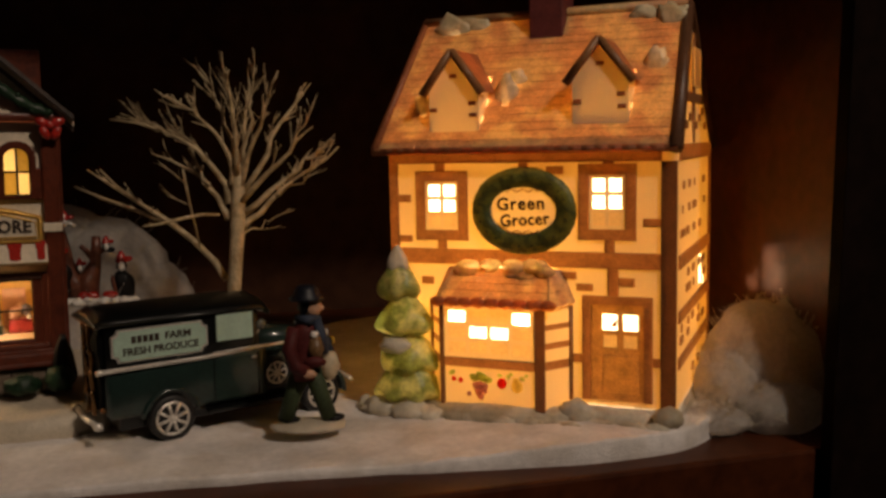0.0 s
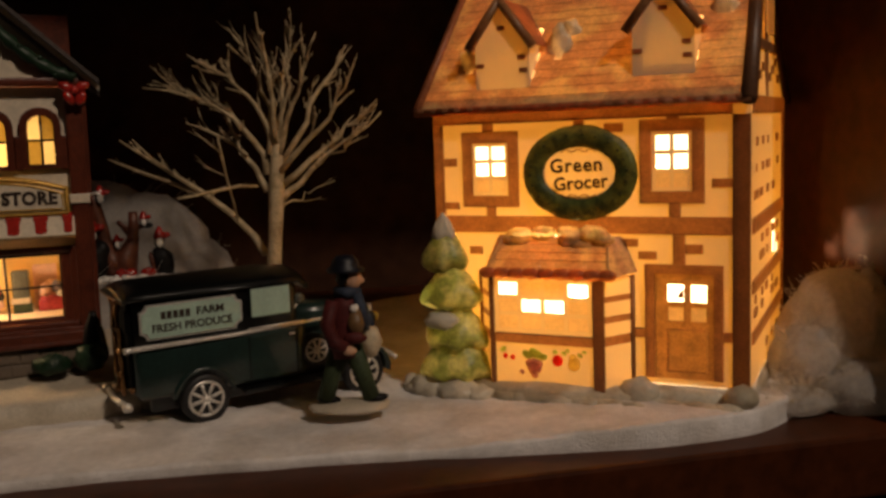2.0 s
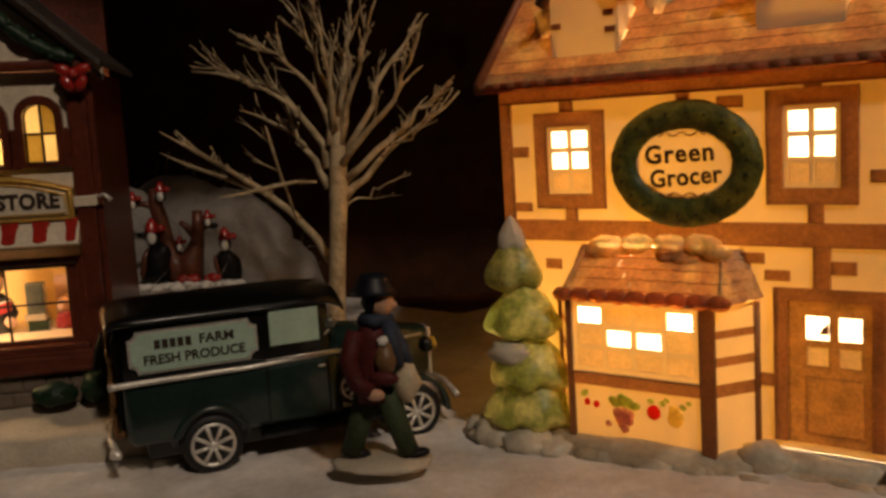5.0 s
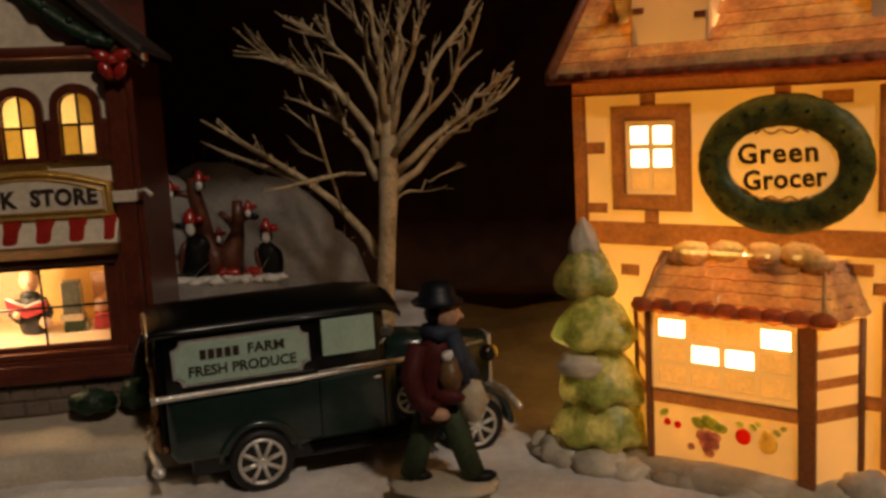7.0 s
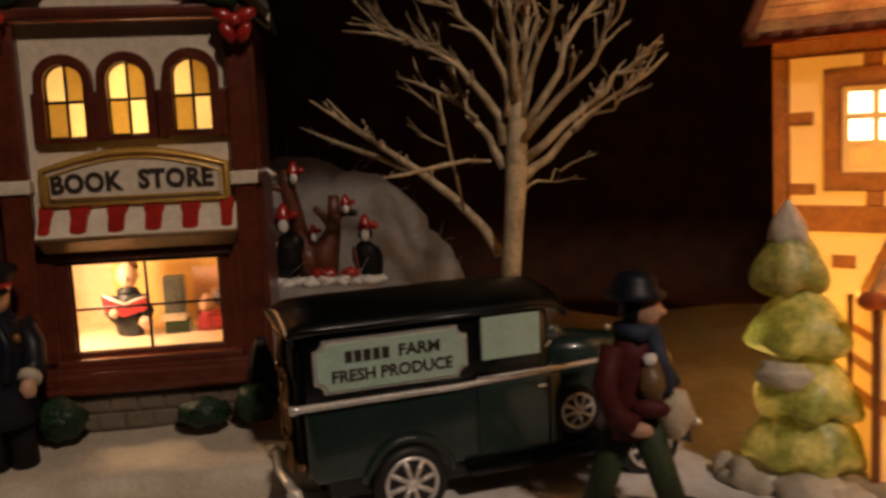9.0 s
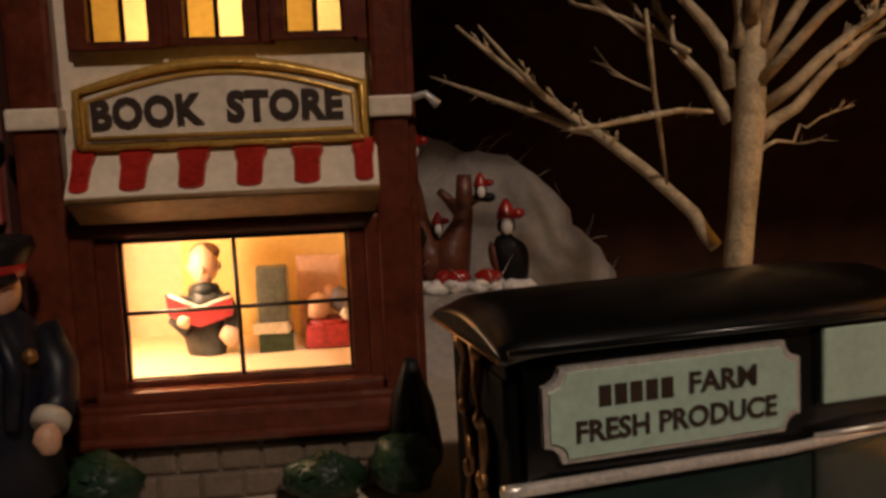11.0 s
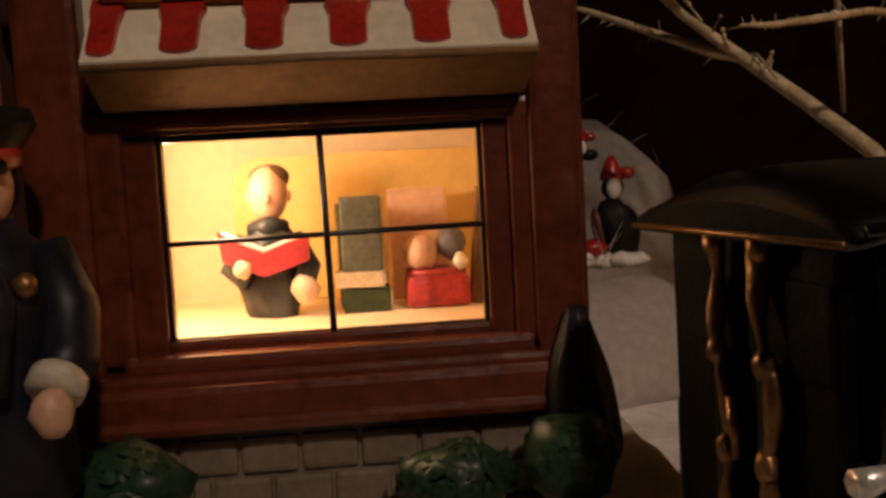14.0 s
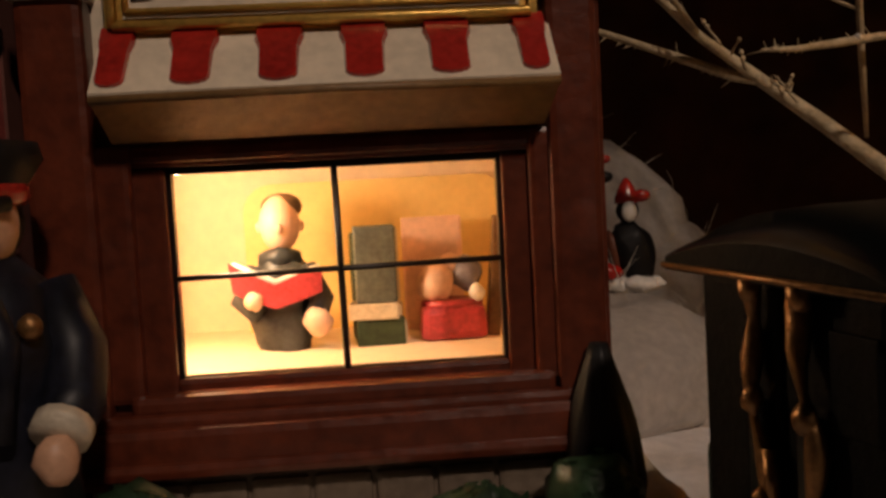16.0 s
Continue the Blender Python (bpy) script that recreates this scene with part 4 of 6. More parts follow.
for k, (q, mt, turn) in enumerate(books):
    yy = 0.030 if k < 3 else 0.037
    ob = finish("book", box(q[0], q[1], -0.003, 0.003, q[2], q[3], 0.0004), mt)
    b2 = bmesh.new()
    part("page_block", box(q[0] + 0.0006, q[1] + 0.0004, -0.0026, 0.0026, q[2] + 0.0006, q[3] - 0.0006, bm=b2), SACK, ob)
    ob.matrix_world = SHOP @ pose(0.0, yy, 0.0, 0, 0, turn)
    tagged(ob, ("green bound book lying in the window", "cream bound book lying in the window", "grey-green book standing on the stack", "dark book leaning in the window")[k], "book", "books in the shop window")
toy = box(-0.0064, 0.0064, -0.0045, 0.0045, 0.0, 0.0064, 0.0016)
for v in toy.verts:
    v.co.x *= 1 - 12 * v.co.z
toys = finish("toy_sack", toy, BOOK_RED)
toys.matrix_world = SHOP @ pose(0.0190, 0.032, 0.0422)
tagged(toys, "small red sack with bundled toys in the window", "sack")
part("sack_rim", lathe([(0.0050, 0.0056), (0.0058, 0.0060), (0.0058, 0.0070), (0.0050, 0.0073)], sides=16, squash=0.75), BOOK_RED, toys)
for x, y, z, r, mt in ((-0.0028, 0.0, 0.0102, 0.0036, PALE_CARD), (0.0030, 0.001, 0.0118, 0.0032, LILAC), (0.0000, 0.002, 0.0130, 0.0026, PALE_CARD), (0.0045, -0.003, 0.0086, 0.0016, WHITE)):
    part("toy", blob((x, y, z), (r, r, r * 1.05), lump=0.25, freq=90), mt, toys)
plank = finish("plank", box(-0.0012, 0.0012, -0.002, 0.002, 0.0, 0.0225, 0.0004), LEATHER)
plank.matrix_world = SHOP @ pose(0.0265, 0.033, 0.0422, 0, 6, 0)
tagged(plank, "thin brown plank leaning in the shop window", "plank")
panel = finish("picture_panel", box(-0.0060, 0.0060, -0.0008, 0.0008, 0.0, 0.0225, 0.0005), PALE_CARD)
panel.matrix_world = SHOP @ pose(0.0165, 0.044, 0.0422, -3)
tagged(panel, "pale upright panel standing behind the toys", "panel")

# awning: striped valance with scalloped red tabs, tan underside
# the striped face slopes back from the front rim up to the sign
AY, AZ, BYS, BZS = -0.0104, 0.0853, -0.0020, 0.0950
b = bmesh.new()
side = [(AY, AZ - 0.0006), (AY - 0.0004, AZ + 0.0004), (BYS, BZS), (0.001, BZS), (0.001, AZ - 0.0006)]
ends = [[b.verts.new((x, y, z)) for y, z in side] for x in (-0.0322, 0.0328)]
b.faces.new(ends[0])
b.faces.new(ends[1][::-1])
for k in range(5):
    b.faces.new((ends[0][k], ends[1][k], ends[1][(k + 1) % 5], ends[0][(k + 1) % 5]))
awn = part("awning", b, SHOP_CREAM, shop, "cream awning with red stripes")
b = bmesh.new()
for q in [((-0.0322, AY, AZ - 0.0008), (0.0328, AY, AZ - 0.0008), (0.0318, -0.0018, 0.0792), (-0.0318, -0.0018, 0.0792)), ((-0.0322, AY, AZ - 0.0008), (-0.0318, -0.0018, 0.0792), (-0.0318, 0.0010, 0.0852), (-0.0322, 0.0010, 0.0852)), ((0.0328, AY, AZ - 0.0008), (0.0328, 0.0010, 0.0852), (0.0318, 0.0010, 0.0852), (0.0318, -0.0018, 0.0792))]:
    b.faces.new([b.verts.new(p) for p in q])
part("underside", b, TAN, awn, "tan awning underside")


def stripe(cx, w0, w1):
    """A raised red stripe, wider at the top, its lower end rounded."""
    b = bmesh.new()
    pts = [(-w1, 1.0), (-w1 * 1.03, 0.80), (-w0 * 1.02, 0.62), (-w0, 0.22)] + [(w0 * math.cos(t), 0.17 + 0.10 * math.sin(t)) for t in np.linspace(math.pi, 2 * math.pi, 7)] + [(w0, 0.22), (w0 * 1.02, 0.62), (w1 * 1.03, 0.80), (w1, 1.0)]
    tilt = Vector((0, -(BZS - AZ), BYS - AY)).normalized()
    top, low = [], []
    for x, t in pts:
        p = Vector((cx + x, AY + (BYS - AY) * t, AZ + (BZS - AZ) * t))
        low.append(b.verts.new(p + tilt * -0.0002))
        top.append(b.verts.new(Vector((cx + (p.x - cx) * 0.86, p.y, p.z)) + tilt * 0.0011))
    n2 = len(pts)
    for k in range(n2):
        b.faces.new((low[k], low[(k + 1) % n2], top[(k + 1) % n2], top[k]))
    b.faces.new(top)
    bmesh.ops.recalc_face_normals(b, faces=b.faces)
    return b


for k in range(6):
    part("stripe", stripe(-0.0308 + 0.0121 * k + (0.0012 if k == 0 else 0), 0.0030 if 0 < k < 5 else 0.0022, 0.0036 if 0 < k < 5 else 0.0026), RED, awn, "glossy red scalloped stripe")
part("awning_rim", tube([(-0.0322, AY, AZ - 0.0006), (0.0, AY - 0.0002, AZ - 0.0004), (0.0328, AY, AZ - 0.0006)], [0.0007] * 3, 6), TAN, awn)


# sign board with a bowed top
def bowed(x0, x1, z0, z1, rise, n=16):
    return [(x0, z0), (x1, z0)] + [(x1 + (x0 - x1) * i / n, z1 + rise * math.sin(math.pi * i / n)) for i in range(n + 1)]


board = part("sign_board", prism(bowed(-0.0312, 0.0312, 0.0946, 0.1080, 0.0062), -0.0030, 0.001), GOLD, shop, "cream sign with gilt border and dark lettering")
part("sign_face", prism(bowed(-0.0285, 0.0285, 0.0968, 0.1064, 0.0048), -0.0036, -0.0025), SHOP_CREAM, board)
for off, rr in ((0.0, 0.0008), (0.0020, 0.0005)):
    pts = [(x, -0.0038, z) for x, z in bowed(-0.0300 + off, 0.0300 - off, 0.0957 + off, 0.1073 - off, 0.0055)]
    part("gilt_bead", tube(pts + pts[:1], [rr] * (len(pts) + 1), 6), GOLD, board)
lettering("word", "BOOK", 0.0086, pose(-0.0160, -0.0039, 0.1026, 0, -1.5, 0), INK, board, 1.06, 0.90, 0.00040)
lettering("word", "STORE", 0.0086, pose(0.0135, -0.0039, 0.1030, 0, 0.5, 0), INK, board, 1.06, 0.92, 0.00040)


# three arched windows
def arched(x0, x1, z0, z1, n=10):
    r = (x1 - x0) / 2
    return [(x0, z0), (x1, z0)] + [((x0 + x1) / 2 + r * math.cos(math.pi * i / n), z1 - r * 0.9 + r * 0.9 * math.sin(math.pi * i / n)) for i in range(n + 1)]


for cx, zo in ((-0.0209, 0.0004), (-0.0008, 0.0008), (0.0205, 0.0014)):
    x0, x1, z0, z1 = cx - 0.0062, cx + 0.0064, 0.1172 + zo, 0.1418 + zo
    outer, inner = arched(x0 - 0.0030, x1 + 0.0030, z0 - 0.0012, z1 + 0.0034), arched(x0, x1, z0, z1)
    b = bmesh.new()
    o0, i0 = [b.verts.new((x, -0.0022, z)) for x, z in outer], [b.verts.new((x, -0.0022, z)) for x, z in inner]
    o1, i1 = [b.verts.new((x, 0.0022, z)) for x, z in outer], [b.verts.new((x, 0.0034, z)) for x, z in inner]
    k = len(outer)
    for i in range(k):
        j = (i + 1) % k
        b.faces.new((o0[i], o0[j], i0[j], i0[i]))
        b.faces.new((o0[j], o0[i], o1[i], o1[j]))
        b.faces.new((i0[i], i0[j], i1[j], i1[i]))
    w = part("arched_window", b, BROWN, shop, "arched lit window with brown surround")
    xm, zm = cx + 0.0003, z0 + 0.0122
    left = [p for p in inner[2:] if p[0] < xm - 1e-5]
    right = [p for p in inner[2:] if p[0] > xm + 1e-5]
    for pts, mt in (([(x0, zm), (xm, zm), (xm, z1)] + left[:-1], PANE_BRIGHT), ([(xm, zm), (x1, zm)] + right[1:] + [(xm, z1)], PANE_AMBER), ([(x0, z0), (xm, z0), (xm, zm), (x0, zm)], PANE_AMBER), ([(xm, z0), (x1, z0), (x1, zm), (xm, zm)], PANE_BRIGHT)):
        b = bmesh.new()
        b.faces.new([b.verts.new((x, 0.0024, z)) for x, z in pts])
        part("pane", b, mt, w)
    for pth in ([(xm, 0.0018, z0), (xm, 0.0018, z1)], [(x0, 0.0018, zm), (x1, 0.0018, zm)], [(x0 - 0.0002, 0.0014, z0 + 0.0002), (x1 + 0.0002, 0.0014, z0 + 0.0002)]):
        part("muntin", tube(pth, [0.00062] * 2, 6), MUNTIN, w)
    part("muntin", tube([(x, 0.0014, z) for x, z in inner[1:]] + [(x0, 0.0014, z0)], [0.0006] * (len(inner)), 6), MUNTIN, w)
for x in (-0.0300, -0.0102, 0.0104, 0.0305):
    rect_part("window_pier", (x - 0.0016, x + 0.0016, 0.1165, 0.1330), -0.0014, 0.0014, BROWN, shop, 0.0006)

# cornice, gable, garland, roof
rect_part("cornice", (-0.0470, 0.0455, 0.1565, 0.1605), -0.0060, 0.004, BROWN, shop, 0.0012, "brown moulded cornice")
b = prism([(-0.0460, 0.1585), (0.0410, 0.1585), (-0.0025, 0.2000)], -0.0010, 0.004)
part("gable", b, SHOP_CREAM, shop, "cream gable")
for sx in (-1, 1):
    e, a = Vector((-0.0025 + sx * 0.0508, 0, 0.1595)), Vector((-0.0025, 0, 0.2050))
    for k, (o, y0, y1, mt) in enumerate(((0.0, -0.0110, 0.098, SHOP_ROOF), (-0.0030, -0.0080, -0.002, SHOP_CREAM), (-0.0055, -0.0060, -0.001, SHOP_ROOF))):
        p = [(e.x, e.z + o), (a.x, a.z + o), (a.x, a.z + o - 0.0026), (e.x, e.z + o - 0.0026)]
        part("roof" if k == 0 else "verge_board", prism(p if sx < 0 else p[::-1], y0, y1), mt, shop)
pts = []
for s in np.linspace(-1, 1, 31):
    sag = abs(s)
    pts.append((-0.0025 + 0.040 * s, -0.0055, 0.1945 - 0.0345 * sag ** 0.8 - 0.004 * math.sin(math.pi * sag)))
gar = part("garland", tube(pts, [0.0028 + 0.0008 * math.sin(i * 2.3) for i in range(31)], 8), GARLAND, shop, "dark green garland with red bows")
for k in range(60):
    p = pts[random.randrange(31)]
    part("sprig", blob((p[0] + random.uniform(-.002, .002), p[1] - random.uniform(0, .002), p[2] + random.uniform(-.002, .002)), (0.0014, 0.0010, 0.0014), detail=1, lump=0.3), GARLAND, gar)
for sx in (-1, 1):
    cx = -0.0025 + sx * 0.0395
    bow = part("bow", blob((cx, -0.0085, 0.1545), (0.0022, 0.0018, 0.0022)), RED, gar, "glossy red bow")
    for dx, dz, t in ((-0.0035, 0.0014, 25), (0.0035, 0.0014, -25), (-0.0025, -0.0040, 60), (0.0027, -0.0040, -60)):
        part("loop", blob((cx + dx, -0.0080, 0.1545 + dz), (0.0040, 0.0016, 0.0024), lump=0.15, tilt=t), RED, bow)

# bracket light on the pilaster, moulded snow apron, holly
br = part("bracket", tube([(0.0398, -0.0020, 0.1035), (0.0440, -0.0035, 0.1045), (0.0465, -0.004, 0.1020)], [0.0009, 0.0008, 0.0012], 6), SILVER, shop)
b = bmesh.new()
rows = []
for j in range(14):
    y = -0.036 + 0.130 * j / 13
    row = []
    for i in range(40):
        x = -0.056 + 0.112 * i / 39
        wob = 0.003 * noise.noise((x * 60, 1.5, 0)) if j == 0 else 0
        z = 0.0105 + 0.0050 * min(1.0, max(0.0, (y + 0.036) / 0.036)) + 0.0012 * noise.noise((x * 80, y * 80, 3))
        row.append(b.verts.new((x, y + wob, z)))
    rows.append(row)
low = [b.verts.new((v.co.x, v.co.y + 0.001, -0.0015)) for v in rows[0]]
rows.insert(0, low)
right = [b.verts.new((r[-1].co.x + 0.001, r[-1].co.y, -0.0015)) for r in rows[1:]]
for r0, r1 in zip(rows, rows[1:]):
    for i in range(39):
        b.faces.new((r0[i], r0[i + 1], r1[i + 1], r1[i])).smooth = True
for j in range(13):
    b.faces.new((rows[j + 1][-1], right[j], right[j + 1], rows[j + 2][-1]))
part("snow_apron", b, FIG_SNOW, shop, "painted snow base")
def holly(cx, cy, cz, w, d, h, leaves):
    """A glossy bush of large pointed overlapping leaves."""
    bush = part("holly_bush", blob((cx, cy, cz), (w * 0.82, d * 0.8, h * 0.85), lump=0.25, freq=90, detail=3), GARLAND, shop, "dark green glossy holly bush")
    for k in range(leaves):
        a, e = random.uniform(3.3, 6.1), random.uniform(-0.3, 1.3)
        n2 = Vector((math.cos(a) * math.cos(e), math.sin(a) * math.cos(e), math.sin(e)))
        p = Vector((cx + n2.x * w * 0.8, cy + n2.y * d * 0.8, cz + n2.z * h * 0.8))
        u = n2.orthogonal().normalized()
        u = (Matrix.Rotation(random.uniform(0, 6.28), 3, n2) @ u).normalized()
        v = n2.cross(u)
        ln, wd = w * random.uniform(0.34, 0.5), w * random.uniform(0.14, 0.2)
        b = bmesh.new()
        rim = [b.verts.new(p + u * (ln * x) + v * (wd * y) - n2 * (0.0005 * x * x)) for x, y in ((-1, 0), (-0.6, 0.7), (-0.35, 0.5), (0, 1), (0.3, 0.6), (0.6, 0.7), (1.1, 0), (0.6, -0.7), (0.3, -0.6), (0, -1), (-0.35, -0.5), (-0.6, -0.7))]
        mid = [b.verts.new(p + u * (ln * x) + n2 * 0.0006) for x in (-0.6, 0.0, 0.6)]
        for i in range(12):
            m = mid[0] if i in (0, 1, 10, 11) else mid[2] if i in (4, 5, 6, 7) else mid[1]
            b.faces.new((rim[i], rim[(i + 1) % 12], m)).smooth = True
        part("holly_leaf", b, GARLAND, bush)


holly(0.0175, -0.0115, 0.0225, 0.0105, 0.0070, 0.0060, 22)
holly(0.0350, -0.0100, 0.0240, 0.0088, 0.0070, 0.0085, 16)
holly(-0.0300, -0.0120, 0.0240, 0.0105, 0.0070, 0.0090, 16)
b = pine_tier(0.0378, -0.0055, 0.0185, 0.0462, 0.0064, 5, 0.4, 0.22, False)
part("cypress", b, DARK, shop, "dark moulded cypress bush")

# ---- neighbouring brick house ----
brick_house = thing("brick_house", SHOP @ pose(-0.0480, 0.0, 0.0), "dark red brick resin house beside the book shop", "house")
part("wall", box(-0.085, -0.0005, 0.004, 0.090, 0.010, 0.1900), MORTAR, brick_house)
rect_part("ledge", (-0.085, -0.0005, 0.0930, 0.0985), -0.0055, 0.006, DARK, brick_house, 0.001, "dark moulded ledge")
rect_part("panel", (-0.030, -0.0010, 0.0800, 0.0930), 0.0005, 0.005, PINK, brick_house, 0.0006, "dusty pink painted panel")
rect_part("window", (-0.0300, -0.0135, 0.1010, 0.1250), -0.0015, 0.005, LILAC, brick_house, 0.0008, "dusty lilac window frame")
part("garland", tube([(-0.040, -0.004, 0.1480), (-0.026, -0.005, 0.1350), (-0.006, -0.004, 0.1500)], [0.004, 0.005, 0.004], 8), GARLAND, brick_house)
part("doorway", prism(arched(-0.0330, -0.0040, 0.016, 0.0790), 0.0010, 0.0050), DARK, brick_house, "dark arched doorway with wreath")
for x, z in ((-0.0250, 0.0720), (-0.0150, 0.0735), (-0.0085, 0.0690), (-0.0250, 0.0600)):
    part("door_pane", prism([(x - 0.003, z - 0.004), (x + 0.003, z - 0.004), (x + 0.0032, z + 0.002), (x, z + 0.005), (x - 0.0032, z + 0.002)], 0.0002, 0.0012), GOLD, brick_house, "ochre painted pane")
part("plinth", box(-0.085, -0.0005, -0.004, 0.006, 0.0, 0.016, 0.001), FIG_SNOW, brick_house)


# ---- delivery van: x forward, y away from its lettered side ----
van = thing("delivery_van", VAN, "dark green toy delivery van with silver trim and pale sign", "van")
VW = 0.041


def loft(sections, mat=0, bm=None, cap=None):
    """Closed cross-sections (lists of points of equal count) joined end to end."""
    b = bm or bmesh.new()
    rings = [[b.verts.new(p) for p in s] for s in sections]
    n2 = len(rings[0])
    for r0, r1 in zip(rings, rings[1:]):
        for k in range(n2):
            f = b.faces.new((r0[k], r0[(k + 1) % n2], r1[(k + 1) % n2], r1[k]))
            f.material_index, f.smooth = mat, True
    for r in (rings[0][::-1], rings[-1]):
        b.faces.new(r).material_index = mat if cap is None else cap
    return b


def section(x, y0, y1, z0, z1, r, n=5):
    """A rounded oblong in y and z."""
    pts = []
    for cy, cz, a0 in ((y1 - r, z1 - r, 0), (y0 + r, z1 - r, 90), (y0 + r, z0 + r, 180), (y1 - r, z0 + r, 270)):
        for i in range(n):
            a = radians(a0 + 90 * i / (n - 1))
            pts.append((x, cy + r * math.cos(a), cz + r * math.sin(a)))
    return pts


# lower body, cargo box, cab, bonnet
part("body", loft([section(-0.0070, 0.0015, VW - 0.0015, 0.0150, 0.0370, 0.003), section(-0.0045, 0.0, VW, 0.0125, 0.0374, 0.003), section(0.0700, 0.0, VW, 0.0118, 0.0374, 0.003), section(0.0760, 0.003, VW - 0.003, 0.0118, 0.0374, 0.003)]), VAN_GREEN, van, "dark green lower body")
part("cargo_box", loft([section(-0.0064, 0.0018, VW - 0.0018, 0.0360, 0.0610, 0.003), section(0.0440, 0.0014, VW - 0.0014, 0.0360, 0.0612, 0.003), section(0.0680, 0.0018, VW - 0.0018, 0.0360, 0.0600, 0.003), section(0.0725, 0.0040, VW - 0.004, 0.0360, 0.0570, 0.003)], cap=1), [VAN_BLACK, MATTE], van, "black upper body")
roof_s = []
for x, drop, inset in ((-0.0112, 0.0012, 0.0004), (-0.0104, 0.0010, -0.0010), (-0.0070, 0.0004, -0.0012), (0.0, 0.0, -0.0012), (0.0600, 0.0, -0.0008), (0.0730, 0.0012, 0.0010), (0.0785, 0.0042, 0.0035), (0.0795, 0.0056, 0.0050)):
    ring = []
    for i in range(13):
        s = i / 12
        y = inset + (VW - 2 * inset) * s
        ring.append((x, y, 0.0604 - drop + (0.0052 if x > -0.0075 else 0.0036 if x > -0.0110 else 0.0028) * math.sin(math.pi * s) ** 0.85))
    ring += [(x, VW - inset, 0.0590 - drop), (x, inset, 0.0590 - drop)]
    roof_s.append(ring)
part("roof", loft(roof_s, cap=1), [VAN_BLACK, MATTE], van, "black curved roof with overhang")
part("roof_rim", tube([(-0.0113, 0.0000, 0.0584), (-0.0115, VW / 2, 0.0585), (-0.0113, VW, 0.0584)], [0.0004] * 3, 6), BRASS, van, "tarnished brass roof rim")
part("gutter", tube([(-0.0100, -0.0012, 0.0597), (0.0720, -0.0009, 0.0592), (0.0785, 0.003, 0.0560)], [0.0007] * 3, 6), VAN_BLACK, van)
bon = part("bonnet", loft([section(0.0720, 0.0085, VW - 0.0085, 0.0180, 0.0455, 0.005), section(0.0950, 0.0110, VW - 0.011, 0.0180, 0.0435, 0.006), section(0.1180, 0.0140, VW - 0.014, 0.0180, 0.0395, 0.005)]), VAN_GREEN, van, "dark green bonnet")
part("grille", box(0.1180, 0.1200, 0.0150, VW - 0.015, 0.018, 0.0390, 0.001), SILVER, bon)
part("ornament", blob((0.1000, 0.0160, 0.0450), (0.0011, 0.0011, 0.0014), detail=1), SILVER, bon)
# belt moulding, sign, cab window
part("belt_strip", tube([(-0.0118, -0.0016, 0.0374), (-0.0090, -0.0010, 0.0374), (0.0400, -0.0009, 0.0374), (0.0900, 0.004, 0.0378), (0.115, 0.0135, 0.0370)], [0.0015, 0.0012, 0.0010, 0.0009, 0.0006], 8), SILVER, van, "worn silver belt strip")
part("belt_strip", tube([(0.0460, -0.0006, 0.0388), (0.0750, -0.0002, 0.0390)], [0.0005] * 2, 6), SILVER, van)


def notched(x0, x1, z0, z1, r, n=5):
    """A plate with scooped corners."""
    pts = []
    for cx, cz, a0 in ((x0, z0, 90), (x1, z0, 180), (x1, z1, 270), (x0, z1, 360)):
        for i in range(n):
            a = radians(a0 - 90 * i / (n - 1))
            pts.append((cx + r * math.cos(a), cz + r * math.sin(a)))
    return pts


plate = part("sign_plate", prism(notched(-0.0040, 0.0436, 0.0402, 0.0562, 0.0030), 0.0002, 0.0030), SILVER, van, "pale green sign with silver rim")
part("sign_face", prism(notched(-0.0030, 0.0426, 0.0411, 0.0553, 0.0030), -0.0003, 0.0010), SIGN_GREEN, plate)
lettering("word", "FARM", 0.0050, pose(0.0282, -0.0005, 0.0510), INK, plate, 1.0, 1.05, 0.00012)
lettering("word", "FRESH PRODUCE", 0.0050, pose(0.0198, -0.0005, 0.0452), INK, plate, 1.0, 0.98, 0.00012)
for i in range(5):
    part("bar", box(0.0055 + 0.0028 * i, 0.0076 + 0.0028 * i, -0.0006, -0.0002, 0.0493, 0.0527), INK, plate)
cabw = part("cab_window", box(0.0470, 0.0690, 0.0006, 0.0030, 0.0430, 0.0588, 0.0012), VAN_BLACK, van, "pale green cab window")
part("pane", box(0.0482, 0.0678, -0.0002, 0.0010, 0.0440, 0.0577, 0.0006), SIGN_GREEN, cabw)
part("windscreen", box(0.0728, 0.0736, 0.008, VW - 0.008, 0.0440, 0.0560, 0.0003), GLASS_DULL, van)
mir = part("mirror", lathe([(0.0002, -0.0006), (0.0026, -0.0005), (0.0026, 0.0005), (0.0002, 0.0006)], (0.0728, 0.0010, 0.0500), 16, axis="y"), GLASS_DULL, van, "dull round mirror")
part("mirror_arm", tube([(0.070, 0.001, 0.0455), (0.0728, 0.0014, 0.048)], [0.0004] * 2, 5), SILVER, mir)
part("door_handle", tube([(0.0662, -0.0012, 0.0338), (0.0690, -0.0012, 0.0339)], [0.0005] * 2, 6), SILVER, van, "silver door handle")
# door seams
for x in (0.0462, 0.0705):
    part("door_seam", box(x - 0.0003, x + 0.0003, -0.0003, 0.0004, 0.0135, 0.0360), VAN_BLACK, van)
part("running_board", box(0.0420, 0.0900, -0.0030, 0.0040, 0.0085, 0.0105, 0.0006), VAN_BLACK, van)


